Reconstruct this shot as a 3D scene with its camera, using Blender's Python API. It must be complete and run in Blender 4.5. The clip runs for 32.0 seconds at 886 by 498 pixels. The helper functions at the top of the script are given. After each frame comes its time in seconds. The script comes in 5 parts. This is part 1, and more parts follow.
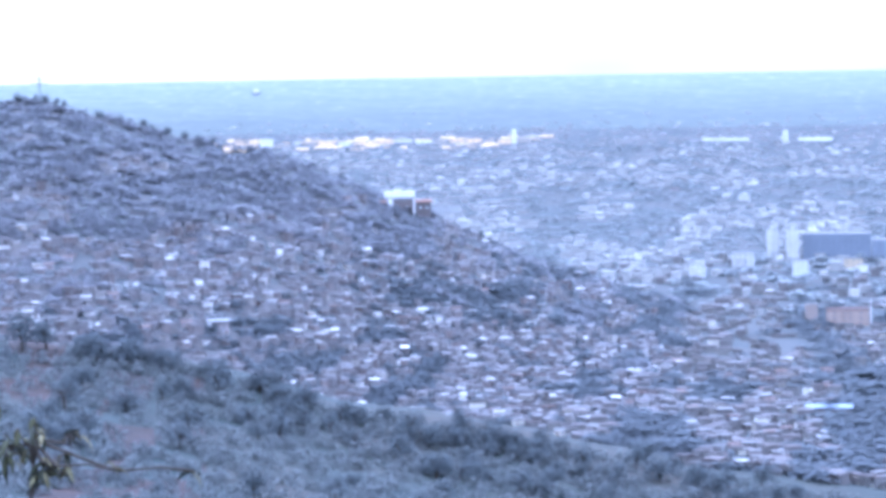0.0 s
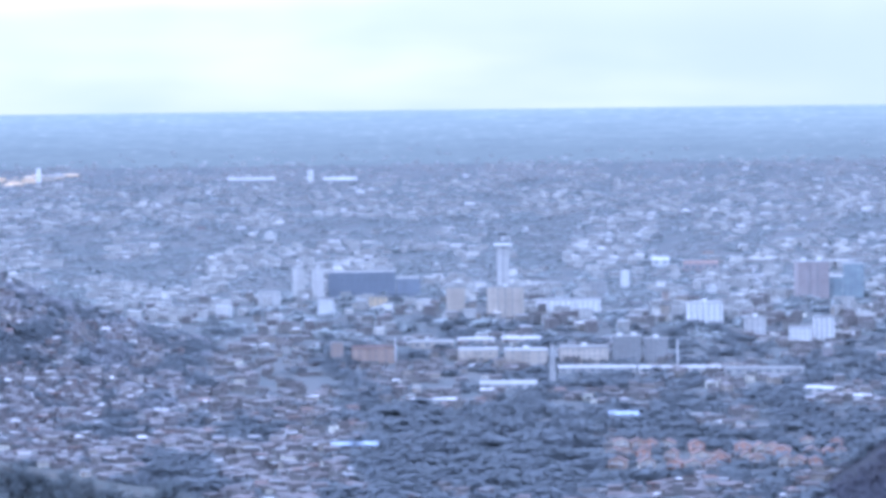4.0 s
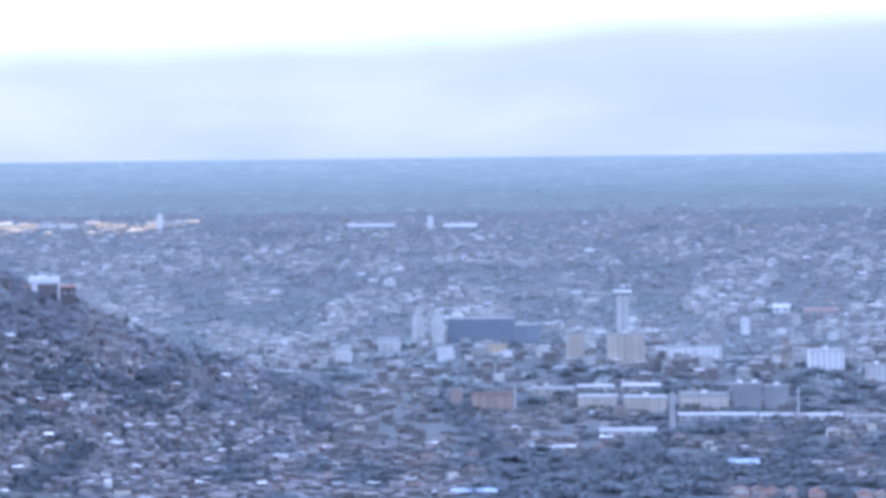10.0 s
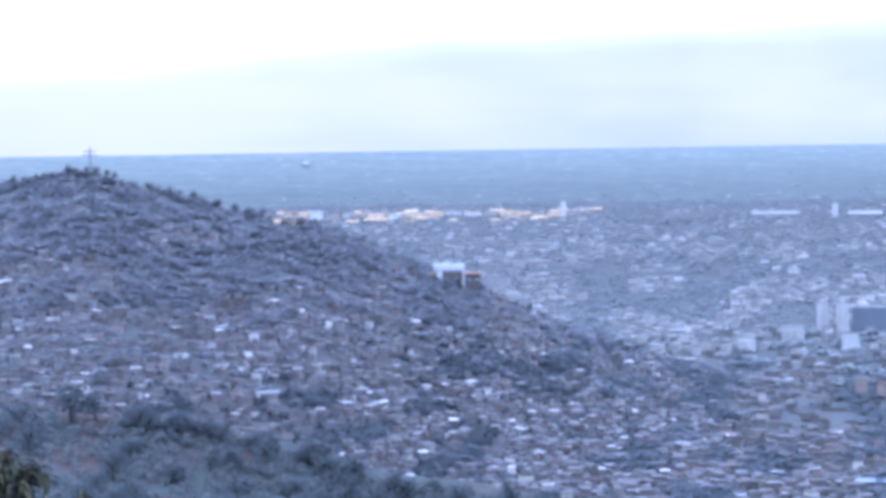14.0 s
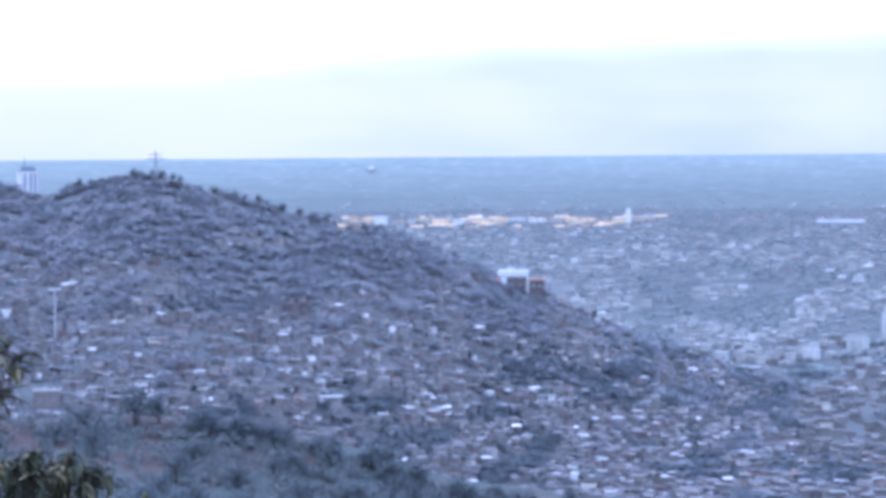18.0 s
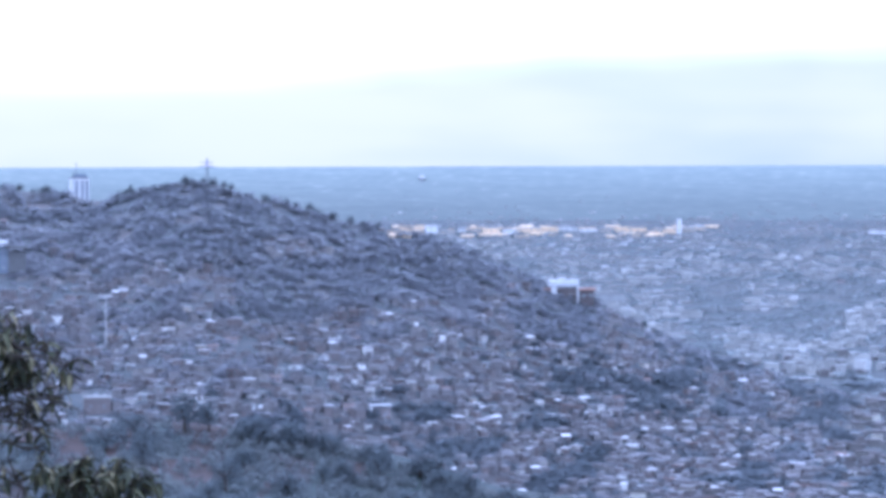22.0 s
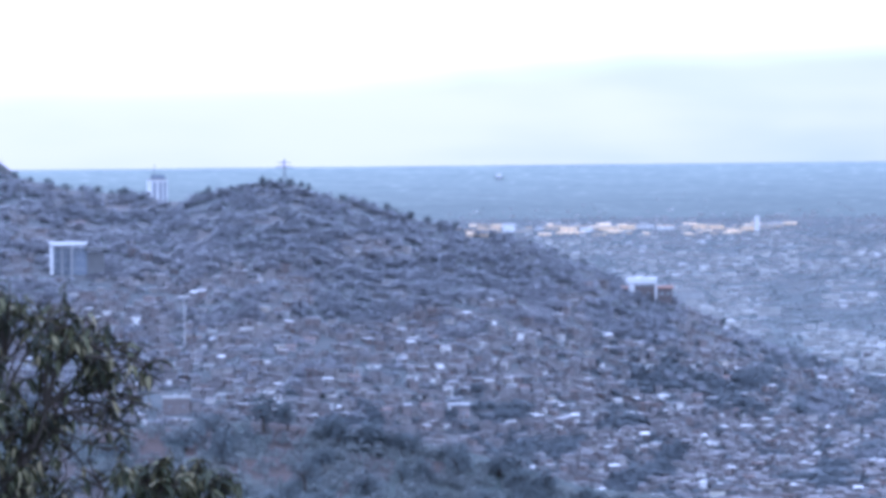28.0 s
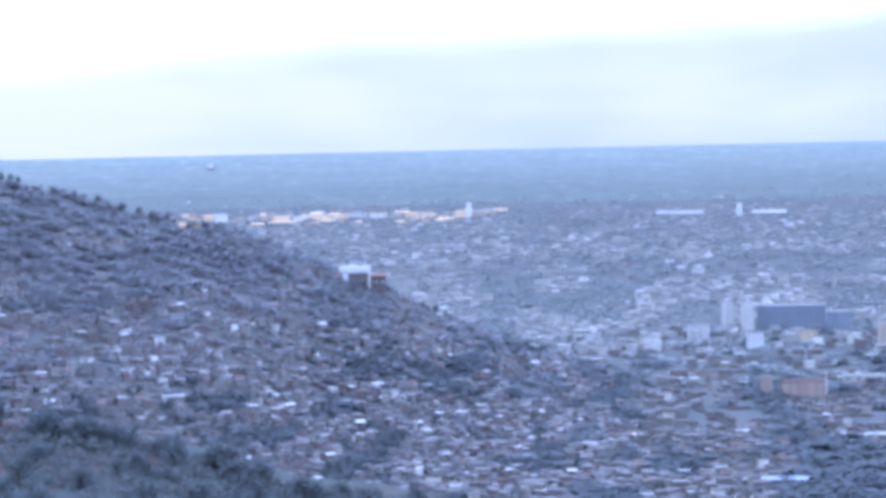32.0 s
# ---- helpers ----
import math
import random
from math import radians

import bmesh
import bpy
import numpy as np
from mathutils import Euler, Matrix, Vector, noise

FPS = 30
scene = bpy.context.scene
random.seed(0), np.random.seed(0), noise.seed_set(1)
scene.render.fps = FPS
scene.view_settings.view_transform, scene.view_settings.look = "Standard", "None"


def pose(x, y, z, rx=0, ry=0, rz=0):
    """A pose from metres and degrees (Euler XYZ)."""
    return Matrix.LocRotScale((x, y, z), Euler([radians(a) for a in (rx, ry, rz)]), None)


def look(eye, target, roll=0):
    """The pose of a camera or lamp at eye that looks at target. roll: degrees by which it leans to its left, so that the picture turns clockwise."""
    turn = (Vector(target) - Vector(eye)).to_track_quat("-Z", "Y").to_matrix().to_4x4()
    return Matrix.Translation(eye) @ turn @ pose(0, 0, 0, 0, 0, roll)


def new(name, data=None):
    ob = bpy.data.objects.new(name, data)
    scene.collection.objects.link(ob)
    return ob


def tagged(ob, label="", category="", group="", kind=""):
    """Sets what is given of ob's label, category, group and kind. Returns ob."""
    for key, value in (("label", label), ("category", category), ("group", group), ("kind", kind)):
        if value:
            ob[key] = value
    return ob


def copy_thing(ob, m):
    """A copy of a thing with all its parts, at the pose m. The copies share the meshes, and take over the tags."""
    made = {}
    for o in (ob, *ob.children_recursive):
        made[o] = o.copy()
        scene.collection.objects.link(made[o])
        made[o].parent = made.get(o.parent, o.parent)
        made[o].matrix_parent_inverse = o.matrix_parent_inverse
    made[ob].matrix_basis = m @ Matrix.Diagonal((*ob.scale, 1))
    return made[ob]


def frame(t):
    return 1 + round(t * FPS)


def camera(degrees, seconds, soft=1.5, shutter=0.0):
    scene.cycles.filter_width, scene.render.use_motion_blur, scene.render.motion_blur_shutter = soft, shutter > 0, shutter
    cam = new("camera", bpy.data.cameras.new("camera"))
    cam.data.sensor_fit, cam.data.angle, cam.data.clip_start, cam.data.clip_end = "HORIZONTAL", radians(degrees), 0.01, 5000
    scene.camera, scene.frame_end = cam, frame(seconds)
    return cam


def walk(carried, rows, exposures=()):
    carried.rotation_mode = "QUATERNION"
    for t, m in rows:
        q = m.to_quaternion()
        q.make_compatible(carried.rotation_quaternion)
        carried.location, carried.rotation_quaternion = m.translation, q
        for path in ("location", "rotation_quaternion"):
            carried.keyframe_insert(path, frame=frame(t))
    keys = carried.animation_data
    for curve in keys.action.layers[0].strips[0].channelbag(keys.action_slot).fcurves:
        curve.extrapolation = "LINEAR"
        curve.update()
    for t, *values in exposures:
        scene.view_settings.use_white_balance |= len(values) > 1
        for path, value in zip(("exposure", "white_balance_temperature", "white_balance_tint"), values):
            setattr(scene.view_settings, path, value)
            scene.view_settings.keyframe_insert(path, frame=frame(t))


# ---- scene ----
# Bearings (u) and drops below eye level (v) are in steps of 1/5200 radian.
K = 5200.0
EYE = Vector((0.0, 0.0, 200.0))
U_MID = 650.0


def way(u, v):
    """The level direction times one metre at bearing u, with the drop v."""
    a = (u - U_MID) / K
    return Vector((math.sin(a), math.cos(a), -v / K))


# ---- camera ----
cam = camera(17.14, 32.0, soft=4.3)
PATH = [
    (0, 2.8, 304.9, -0.99), (0.5, 96.0, 294.0, -1.01), (1, 178.4, 286.5, -0.99), (1.5, 257.8, 277.3, -1.04),
    (2, 334.2, 266.6, -0.93), (2.5, 410.2, 258.6, -0.83), (2.75, 456.1, 255.2, -0.82), (3, 515.9, 252.8, -0.80),
    (3.25, 587.0, 251.2, -0.78), (3.5, 666.7, 250.0, -0.74), (3.75, 752.3, 248.8, -0.71), (4, 841.1, 247.6, -0.69),
    (4.25, 930.5, 245.8, -0.67), (4.5, 1017.7, 243.3, -0.66), (5, 1188.2, 237.3, -0.51), (5.5, 1365.4, 225.9, -0.38),
    (6, 1550.6, 213.9, -0.33), (6.5, 1742.0, 201.6, -0.16), (7, 1902.3, 189.2, -0.08), (7.5, 1961.8, 181.9, -0.11),
    (8, 1846.7, 177.3, -0.15), (8.5, 1536.6, 174.1, -0.31), (9, 1193.2, 169.6, -0.49), (9.5, 886.8, 166.1, -0.64),
    (10, 630.3, 162.8, -0.68), (10.5, 424.4, 159.1, -0.97), (11, 264.6, 151.2, -1.01), (11.5, 148.9, 140.0, -1.01),
    (12, 78.2, 129.2, -1.00), (12.5, 40.8, 118.4, -0.92), (13, 2.3, 109.3, -0.92), (13.5, -37.2, 97.0, -0.95),
    (14, -82.3, 175.5, -0.88), (14.5, -142.6, 277.5, -0.82), (15, -224.4, 241.4, -0.75), (15.5, -317.1, 214.8, -0.71),
    (15.75, -345.1, 205.2, -0.71), (16, -342.1, 201.5, -0.69), (16.25, -317.2, 201.8, -0.68), (16.5, -279.1, 204.0, -0.66),
    (16.75, -236.7, 206.1, -0.64), (17, -198.8, 206.2, -0.63), (17.25, -174.4, 202.1, -0.61), (17.5, -172.2, 191.9, -0.61),
    (18, -196.0, 164.0, -0.47), (18.5, -215.4, 146.9, -0.35), (19, -229.1, 147.3, -0.25), (19.5, -239.3, 146.2, -0.30),
    (20, -249.2, 146.3, -0.22), (20.5, -258.3, 146.7, -0.27), (21, -268.0, 146.4, -0.26), (21.5, -275.3, 146.7, -0.23),
    (22, -285.2, 147.4, -0.18), (22.5, -292.5, 148.1, -0.21), (23, -299.9, 152.3, -0.25), (23.5, -323.2, 156.7, -0.34),
    (24, -358.5, 151.9, -0.47), (24.5, -393.7, 148.1, -0.55), (25, -459.5, 145.8, -0.64), (25.1, -481.3, 144.6, -0.65),
    (25.2, -514.9, 142.8, -0.66), (25.3, -557.8, 140.6, -0.66), (25.4, -607.4, 138.3, -0.67), (25.5, -661.2, 136.0, -0.67),
    (25.75, -762.1, 132.3, -0.66), (26, -799.1, 131.8, -0.65), (26.25, -786.7, 133.5, -0.63), (26.5, -739.1, 136.8, -0.60),
    (26.75, -670.5, 140.7, -0.57), (27, -595.3, 144.5, -0.55), (27.25, -527.8, 147.4, -0.54), (27.5, -482.1, 148.5, -0.53),
    (28, -422.2, 148.5, -0.58), (28.5, -391.9, 151.9, -0.66), (29, -362.4, 154.2, -0.77), (29.5, -321.6, 158.7, -0.84),
    (30, -261.3, 163.4, -0.98), (30.5, -182.7, 168.0, -1.07), (31, -95.1, 172.9, -1.16), (31.5, -5.0, 176.1, -1.10),
    (32, 84.8, 175.6, -1.26),
]
walk(cam, [(t, look(EYE, EYE + 100 * way(u, K * math.tan(v / K)), roll)) for t, u, v, roll in PATH],
     exposures=[(0, 1.06, 4190, 25), (1, 0.98, 4190, 25), (2, 0.74, 4190, 25), (5, 0.62, 4190, 25), (6.5, 0.51, 4190, 25), (9, 0.36, 4190, 25), (10.5, 0.38, 4190, 25), (12, 0.46, 4190, 25), (32, 0.46, 4190, 25)])

# ---- world and sun ----
SUN_AZ, SUN_EL = radians(-58.0), radians(38.0)   # from straight ahead towards the left, and above the horizon
world = bpy.data.worlds.new("sky")
scene.world = world
world.use_nodes = True
wn, wl = world.node_tree.nodes, world.node_tree.links
wn.clear()


def wnode(kind, **values):
    n = wn.new(kind)
    for key, value in values.items():
        n.inputs[key].default_value = value
    return n


w_out = wn.new("ShaderNodeOutputWorld")
w_bg = wnode("ShaderNodeBackground", Strength=0.1)
w_sky = wn.new("ShaderNodeTexSky")
w_sky.sky_type = "NISHITA"
w_sky.sun_disc = False
w_sky.sun_elevation, w_sky.sun_rotation = SUN_EL, SUN_AZ
w_sky.altitude, w_sky.air_density, w_sky.dust_density, w_sky.ozone_density = 900, 1.0, 4.0, 1.0
w_co = wn.new("ShaderNodeTexCoord")
w_sep = wn.new("ShaderNodeSeparateXYZ")
wl.new(w_co.outputs["Generated"], w_sep.inputs[0])
# cloud deck: flattened noise, thick high up, breaking into veils towards the horizon
w_map = wn.new("ShaderNodeMapping")
w_map.inputs["Scale"].default_value = (6, 6, 24)
wl.new(w_co.outputs["Generated"], w_map.inputs[0])
w_noise = wnode("ShaderNodeTexNoise", Scale=1.0, Detail=3.5, Roughness=0.5)
wl.new(w_map.outputs[0], w_noise.inputs["Vector"])


def wmath(op, a, b=None, clamp=False):
    n = wn.new("ShaderNodeMath")
    n.operation, n.use_clamp = op, clamp
    for i, x in enumerate((a, b)):
        if x is None:
            continue
        if isinstance(x, (int, float)):
            n.inputs[i].default_value = x
        else:
            wl.new(x, n.inputs[i])
    return n.outputs[0]


def wramp(x, lo, hi):
    n = wn.new("ShaderNodeMapRange")
    n.interpolation_type = "SMOOTHSTEP"
    n.inputs["From Min"].default_value, n.inputs["From Max"].default_value = lo, hi
    wl.new(x, n.inputs["Value"])
    return n.outputs[0]


east = w_sep.outputs[0]
up = w_sep.outputs[2]
puff = wmath("MULTIPLY", wmath("SUBTRACT", w_noise.outputs[0], 0.5), 0.018)
edge = wmath("ADD", wmath("ADD", up, puff), wmath("MULTIPLY", east, -0.042))
deck = wramp(edge, 0.034, 0.054)                                            # the bright cloud base
veil = wmath("MULTIPLY", wramp(wmath("SUBTRACT", w_noise.outputs[0], wmath("MULTIPLY", east, 0.55)), 0.38, 0.74), 0.7)
w_map2 = wn.new("ShaderNodeMapping")
w_map2.inputs["Scale"].default_value = (11, 11, 7)
wl.new(w_co.outputs["Generated"], w_map2.inputs[0])
w_noise2 = wnode("ShaderNodeTexNoise", Scale=1.0, Detail=3.0, Roughness=0.5)
wl.new(w_map2.outputs[0], w_noise2.inputs["Vector"])
shaft = wmath("MULTIPLY", wramp(w_noise2.outputs[0], 0.40, 0.70), 0.35)   # pale rain veils
haze = wmath("SUBTRACT", 1.0, wramp(up, 0.0, 0.25))


def wmix(fac, a, b):
    n = wn.new("ShaderNodeMix")
    n.data_type = "RGBA"
    for i, x in ((0, fac), (6, a), (7, b)):
        if isinstance(x, tuple):
            n.inputs[i].default_value = (*x, 1)
        else:
            wl.new(x, n.inputs[i])
    return n.outputs[2]


air = wmix(haze, w_sky.outputs[0], (6.0, 5.5, 5.28))
air = wmix(shaft, air, (7.45, 6.65, 6.25))
air = wmix(veil, air, (9.0, 7.3, 6.2))
fringe = wmath("MULTIPLY", wramp(edge, 0.010, 0.046), 0.4)                    # warm thin cloud under the deck
air = wmix(fringe, air, (9.4, 7.7, 6.5))
clouds = wmix(deck, air, (14.8, 13.9, 13.1))
wl.new(clouds, w_bg.inputs[0])
wl.new(w_bg.outputs[0], w_out.inputs[0])

sun_data = bpy.data.lights.new("sun", "SUN")
sun_data.energy, sun_data.angle, sun_data.color = 0.6, radians(20), (1.0, 0.93, 0.82)
sun = new("sun", sun_data)
sun.matrix_world = look((0, 0, 900), Vector((0, 0, 900)) - Vector((math.sin(SUN_AZ) * math.cos(SUN_EL), math.cos(SUN_AZ) * math.cos(SUN_EL), math.sin(SUN_EL))))

# ---- materials ----
def material(name, rough=0.9):
    m = bpy.data.materials.new(name)
    m.use_nodes = True
    nt = m.node_tree
    b = nt.nodes["Principled BSDF"]
    b.inputs["Roughness"].default_value = rough
    b.inputs["Specular IOR Level"].default_value = 0.25
    return m, nt.nodes, nt.links, b


def noise_node(nodes, links, scale, detail=4.0, coords="Object"):
    co = nodes.new("ShaderNodeTexCoord")
    n = nodes.new("ShaderNodeTexNoise")
    n.inputs["Scale"].default_value, n.inputs["Detail"].default_value = scale, detail
    links.new(co.outputs[coords], n.inputs["Vector"])
    return n.outputs[0]


def ramp(nodes, links, x, stops):
    r = nodes.new("ShaderNodeValToRGB")
    els = r.color_ramp.elements
    while len(els) < len(stops):
        els.new(0.5)
    for e, (p, c) in zip(els, stops):
        e.position, e.color = p, (*c, 1)
    links.new(x, r.inputs[0])
    return r.outputs[0]


def blend(nodes, links, fac, a, b, how="MIX"):
    n = nodes.new("ShaderNodeMix")
    n.data_type, n.blend_type = "RGBA", how
    for i, x in ((0, fac), (6, a), (7, b)):
        if isinstance(x, tuple):
            n.inputs[i].default_value = (*x, 1)
        elif isinstance(x, (int, float)):
            n.inputs[i].default_value = x
        else:
            links.new(x, n.inputs[i])
    return n.outputs[2]


def bump(nodes, links, b, height, strength, distance):
    n = nodes.new("ShaderNodeBump")
    n.inputs["Strength"].default_value, n.inputs["Distance"].default_value = strength, distance
    links.new(height, n.inputs["Height"])
    links.new(n.outputs[0], b.inputs["Normal"])


def patchy(name, small, large, stops_small, stops_large, fac=0.5, rough=0.95, relief=0.0):
    """Two scales of noise mixed: fine grain and broad patches."""
    m, nodes, links, b = material(name, rough)
    s = noise_node(nodes, links, small, 6.0)
    g = noise_node(nodes, links, large, 3.0)
    c = blend(nodes, links, fac, ramp(nodes, links, s, stops_small), ramp(nodes, links, g, stops_large))
    links.new(c, b.inputs["Base Color"])
    if relief:
        bump(nodes, links, b, s, 0.6, relief)
    return m


def island_mix(name, stops, rough=0.8, coords_scale=0.25, metal=0.0, by="island"):
    """A paint or covering that differs from piece to piece, with stains."""
    m, nodes, links, b = material(name, rough)
    if by == "island":
        r = nodes.new("ShaderNodeNewGeometry").outputs["Random Per Island"]
    else:
        r = nodes.new("ShaderNodeObjectInfo").outputs["Random"]
    c = ramp(nodes, links, r, stops)
    nodes_ramp = [n for n in nodes if n.type == "VALTORGB"][-1]
    nodes_ramp.color_ramp.interpolation = "LINEAR"
    st = noise_node(nodes, links, coords_scale, 5.0)
    c = blend(nodes, links, 0.45, c, ramp(nodes, links, st, [(0.3, (0.55, 0.53, 0.5)), (0.6, (1, 1, 1))]), "MULTIPLY")
    links.new(c, b.inputs["Base Color"])
    b.inputs["Metallic"].default_value = metal
    return m


M_SCRUB = patchy("dry_scrub_ground", 0.09, 0.012, [(0.35, (0.057, 0.075, 0.069)), (0.62, (0.079, 0.086, 0.072))],
                 [(0.42, (0.057, 0.075, 0.069)), (0.50, (0.069, 0.080, 0.069)), (0.66, (0.096, 0.086, 0.069))], 0.62, relief=1.0)
M_SLOPE = patchy("settled_slope_ground", 0.12, 0.02, [(0.38, (0.093, 0.107, 0.105)), (0.62, (0.133, 0.130, 0.121))],
                 [(0.42, (0.093, 0.107, 0.105)), (0.68, (0.158, 0.135, 0.121))], 0.5, relief=0.6)
# dark grass, deepened by cloud shade put into the base colour
M_HEATH = patchy("cloud_shade_dark_grass", 0.22, 0.022, [(0.36, (0.016, 0.018, 0.022)), (0.64, (0.041, 0.039, 0.040))],
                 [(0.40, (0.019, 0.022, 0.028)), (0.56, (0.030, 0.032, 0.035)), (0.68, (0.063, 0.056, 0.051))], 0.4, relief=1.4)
M_SOIL = patchy("bare_reddish_soil", 0.15, 0.02, [(0.35, (0.054, 0.050, 0.045)), (0.65, (0.085, 0.062, 0.050))],
                [(0.40, (0.051, 0.049, 0.045)), (0.62, (0.090, 0.062, 0.050))], 0.5, relief=0.8)
M_MEADOW = patchy("dry_meadow", 0.12, 0.015, [(0.36, (0.043, 0.045, 0.037)), (0.64, (0.062, 0.058, 0.046))],
                 [(0.40, (0.045, 0.046, 0.040)), (0.62, (0.064, 0.057, 0.046))], 0.5, relief=1.2)
# a darker copy of the scrub ground: cloud shade put into the colour
M_THICKET = patchy("cloud_shade_thicket_floor", 0.09, 0.012, [(0.35, (0.026, 0.034, 0.033)), (0.62, (0.036, 0.040, 0.035))],
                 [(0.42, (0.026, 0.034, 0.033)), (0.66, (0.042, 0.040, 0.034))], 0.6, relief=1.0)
M_CITY = patchy("city_ground", 0.10, 0.015, [(0.40, (0.086, 0.103, 0.100)), (0.6, (0.129, 0.128, 0.121))],
                [(0.40, (0.086, 0.103, 0.100)), (0.6, (0.132, 0.132, 0.122))], 0.5)


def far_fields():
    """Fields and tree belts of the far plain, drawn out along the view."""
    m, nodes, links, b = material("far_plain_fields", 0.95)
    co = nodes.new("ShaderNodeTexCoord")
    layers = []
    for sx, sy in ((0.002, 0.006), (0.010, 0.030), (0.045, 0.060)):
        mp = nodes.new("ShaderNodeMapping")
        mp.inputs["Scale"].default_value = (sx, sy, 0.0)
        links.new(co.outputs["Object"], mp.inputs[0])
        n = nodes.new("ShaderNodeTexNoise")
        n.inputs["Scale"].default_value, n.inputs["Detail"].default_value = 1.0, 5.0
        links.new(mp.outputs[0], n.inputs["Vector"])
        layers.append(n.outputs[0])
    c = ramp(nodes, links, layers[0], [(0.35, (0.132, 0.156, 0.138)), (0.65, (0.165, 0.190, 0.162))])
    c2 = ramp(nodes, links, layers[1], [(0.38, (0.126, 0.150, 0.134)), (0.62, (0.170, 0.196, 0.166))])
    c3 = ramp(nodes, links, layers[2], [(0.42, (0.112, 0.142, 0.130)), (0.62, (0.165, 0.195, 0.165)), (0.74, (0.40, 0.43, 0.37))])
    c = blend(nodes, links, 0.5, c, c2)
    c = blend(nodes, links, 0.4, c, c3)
    # green crops, with haze put into the colour towards the rim, in broad patches
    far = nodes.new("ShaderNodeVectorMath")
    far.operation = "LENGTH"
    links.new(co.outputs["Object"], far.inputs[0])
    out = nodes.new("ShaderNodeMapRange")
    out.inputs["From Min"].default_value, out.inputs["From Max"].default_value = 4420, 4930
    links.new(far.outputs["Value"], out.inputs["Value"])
    # dry: how much of the painted haze each spot takes
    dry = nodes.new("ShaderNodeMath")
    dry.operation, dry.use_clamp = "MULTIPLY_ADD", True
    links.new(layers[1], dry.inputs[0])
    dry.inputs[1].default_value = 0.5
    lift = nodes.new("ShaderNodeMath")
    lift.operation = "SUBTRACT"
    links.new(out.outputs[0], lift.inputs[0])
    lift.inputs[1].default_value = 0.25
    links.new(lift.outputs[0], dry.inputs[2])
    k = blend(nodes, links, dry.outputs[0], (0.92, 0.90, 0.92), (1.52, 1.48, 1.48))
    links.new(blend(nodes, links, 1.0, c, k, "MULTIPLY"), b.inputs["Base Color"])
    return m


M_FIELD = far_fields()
M_WALLS = island_mix("slope_house_walls", [(0.0, (0.239, 0.206, 0.187)), (0.4, (0.225, 0.216, 0.210)), (0.8, (0.266, 0.255, 0.241)), (0.95, (0.336, 0.320, 0.288)), (1.0, (0.860, 0.860, 0.808))])
M_ROOFS = island_mix("slope_house_roofs", [(0.0, (0.121, 0.114, 0.113)), (0.5, (0.146, 0.138, 0.135)), (0.80, (0.166, 0.160, 0.157)), (0.92, (0.295, 0.286, 0.277)), (0.965, (0.680, 0.690, 0.660)), (1.0, (0.860, 0.860, 0.840))], 0.5)
M_VALLEYWALLS = island_mix("valley_house_walls", [(0.0, (0.194, 0.184, 0.173)), (0.5, (0.201, 0.200, 0.189)), (0.86, (0.234, 0.229, 0.207)), (0.95, (0.346, 0.320, 0.270)), (1.0, (0.860, 0.857, 0.727))])
M_VALLEYROOFS = island_mix("valley_house_roofs", [(0.0, (0.088, 0.077, 0.072)), (0.35, (0.118, 0.094, 0.081)), (0.6, (0.100, 0.097, 0.094)), (0.85, (0.132, 0.115, 0.104)), (0.94, (0.165, 0.162, 0.151)), (0.98, (0.321, 0.330, 0.322)), (1.0, (0.860, 0.860, 0.840))], 0.5)
# paler, flatter house colours for the far city: haze put into the paint
M_CITYWALLS = island_mix("haze_paled_block_walls", [(0.0, (0.358, 0.358, 0.330)), (0.5, (0.407, 0.411, 0.384)), (0.8, (0.470, 0.470, 0.436)), (0.93, (0.623, 0.617, 0.553)), (1.0, (0.860, 0.860, 0.860))])
M_CITYROOFS = island_mix("haze_paled_block_roofs", [(0.0, (0.266, 0.276, 0.261)), (0.5, (0.340, 0.347, 0.319)), (0.82, (0.407, 0.408, 0.375)), (0.93, (0.604, 0.598, 0.547)), (1.0, (0.860, 0.860, 0.860))], 0.6)
# pale foliage of the far trees, with haze put into its colour
M_CROWN = island_mix("haze_paled_tree_foliage", [(0.0, (0.383, 0.422, 0.424)), (0.5, (0.414, 0.452, 0.442)), (1.0, (0.449, 0.487, 0.467))], 0.95, 0.4)


def let_light_through(m, share):
    """Thin leaves: part of the light comes through from behind."""
    nt = m.node_tree
    b = nt.nodes["Principled BSDF"]
    t = nt.nodes.new("ShaderNodeBsdfTranslucent")
    nt.links.new(b.inputs["Base Color"].links[0].from_socket, t.inputs["Color"])
    mx = nt.nodes.new("ShaderNodeMixShader")
    mx.inputs[0].default_value = share
    nt.links.new(b.outputs[0], mx.inputs[1])
    nt.links.new(t.outputs[0], mx.inputs[2])
    nt.links.new(mx.outputs[0], nt.nodes["Material Output"].inputs["Surface"])


let_light_through(M_CROWN, 0.25)

# ---- terrain ----
REACH = 2750.0
NEAR_PLAIN = 2200.0


def eased(d):
    """Where ground d metres off lies in the model, which draws the far plain in towards its rim."""
    q = np.maximum(np.asarray(d, float) - NEAR_PLAIN, 0)
    return np.minimum(d, NEAR_PLAIN) + q / (1 + q / REACH)


def plain_height(e):
    q = np.clip(np.asarray(e, float) - NEAR_PLAIN, 0, REACH - 1.5)
    d = np.minimum(e, NEAR_PLAIN) + q / (1 - q / REACH)
    return EYE.z * (1 - np.asarray(e, float) / d)


def plain_distance(v):
    return float(eased(EYE.z * K / v))


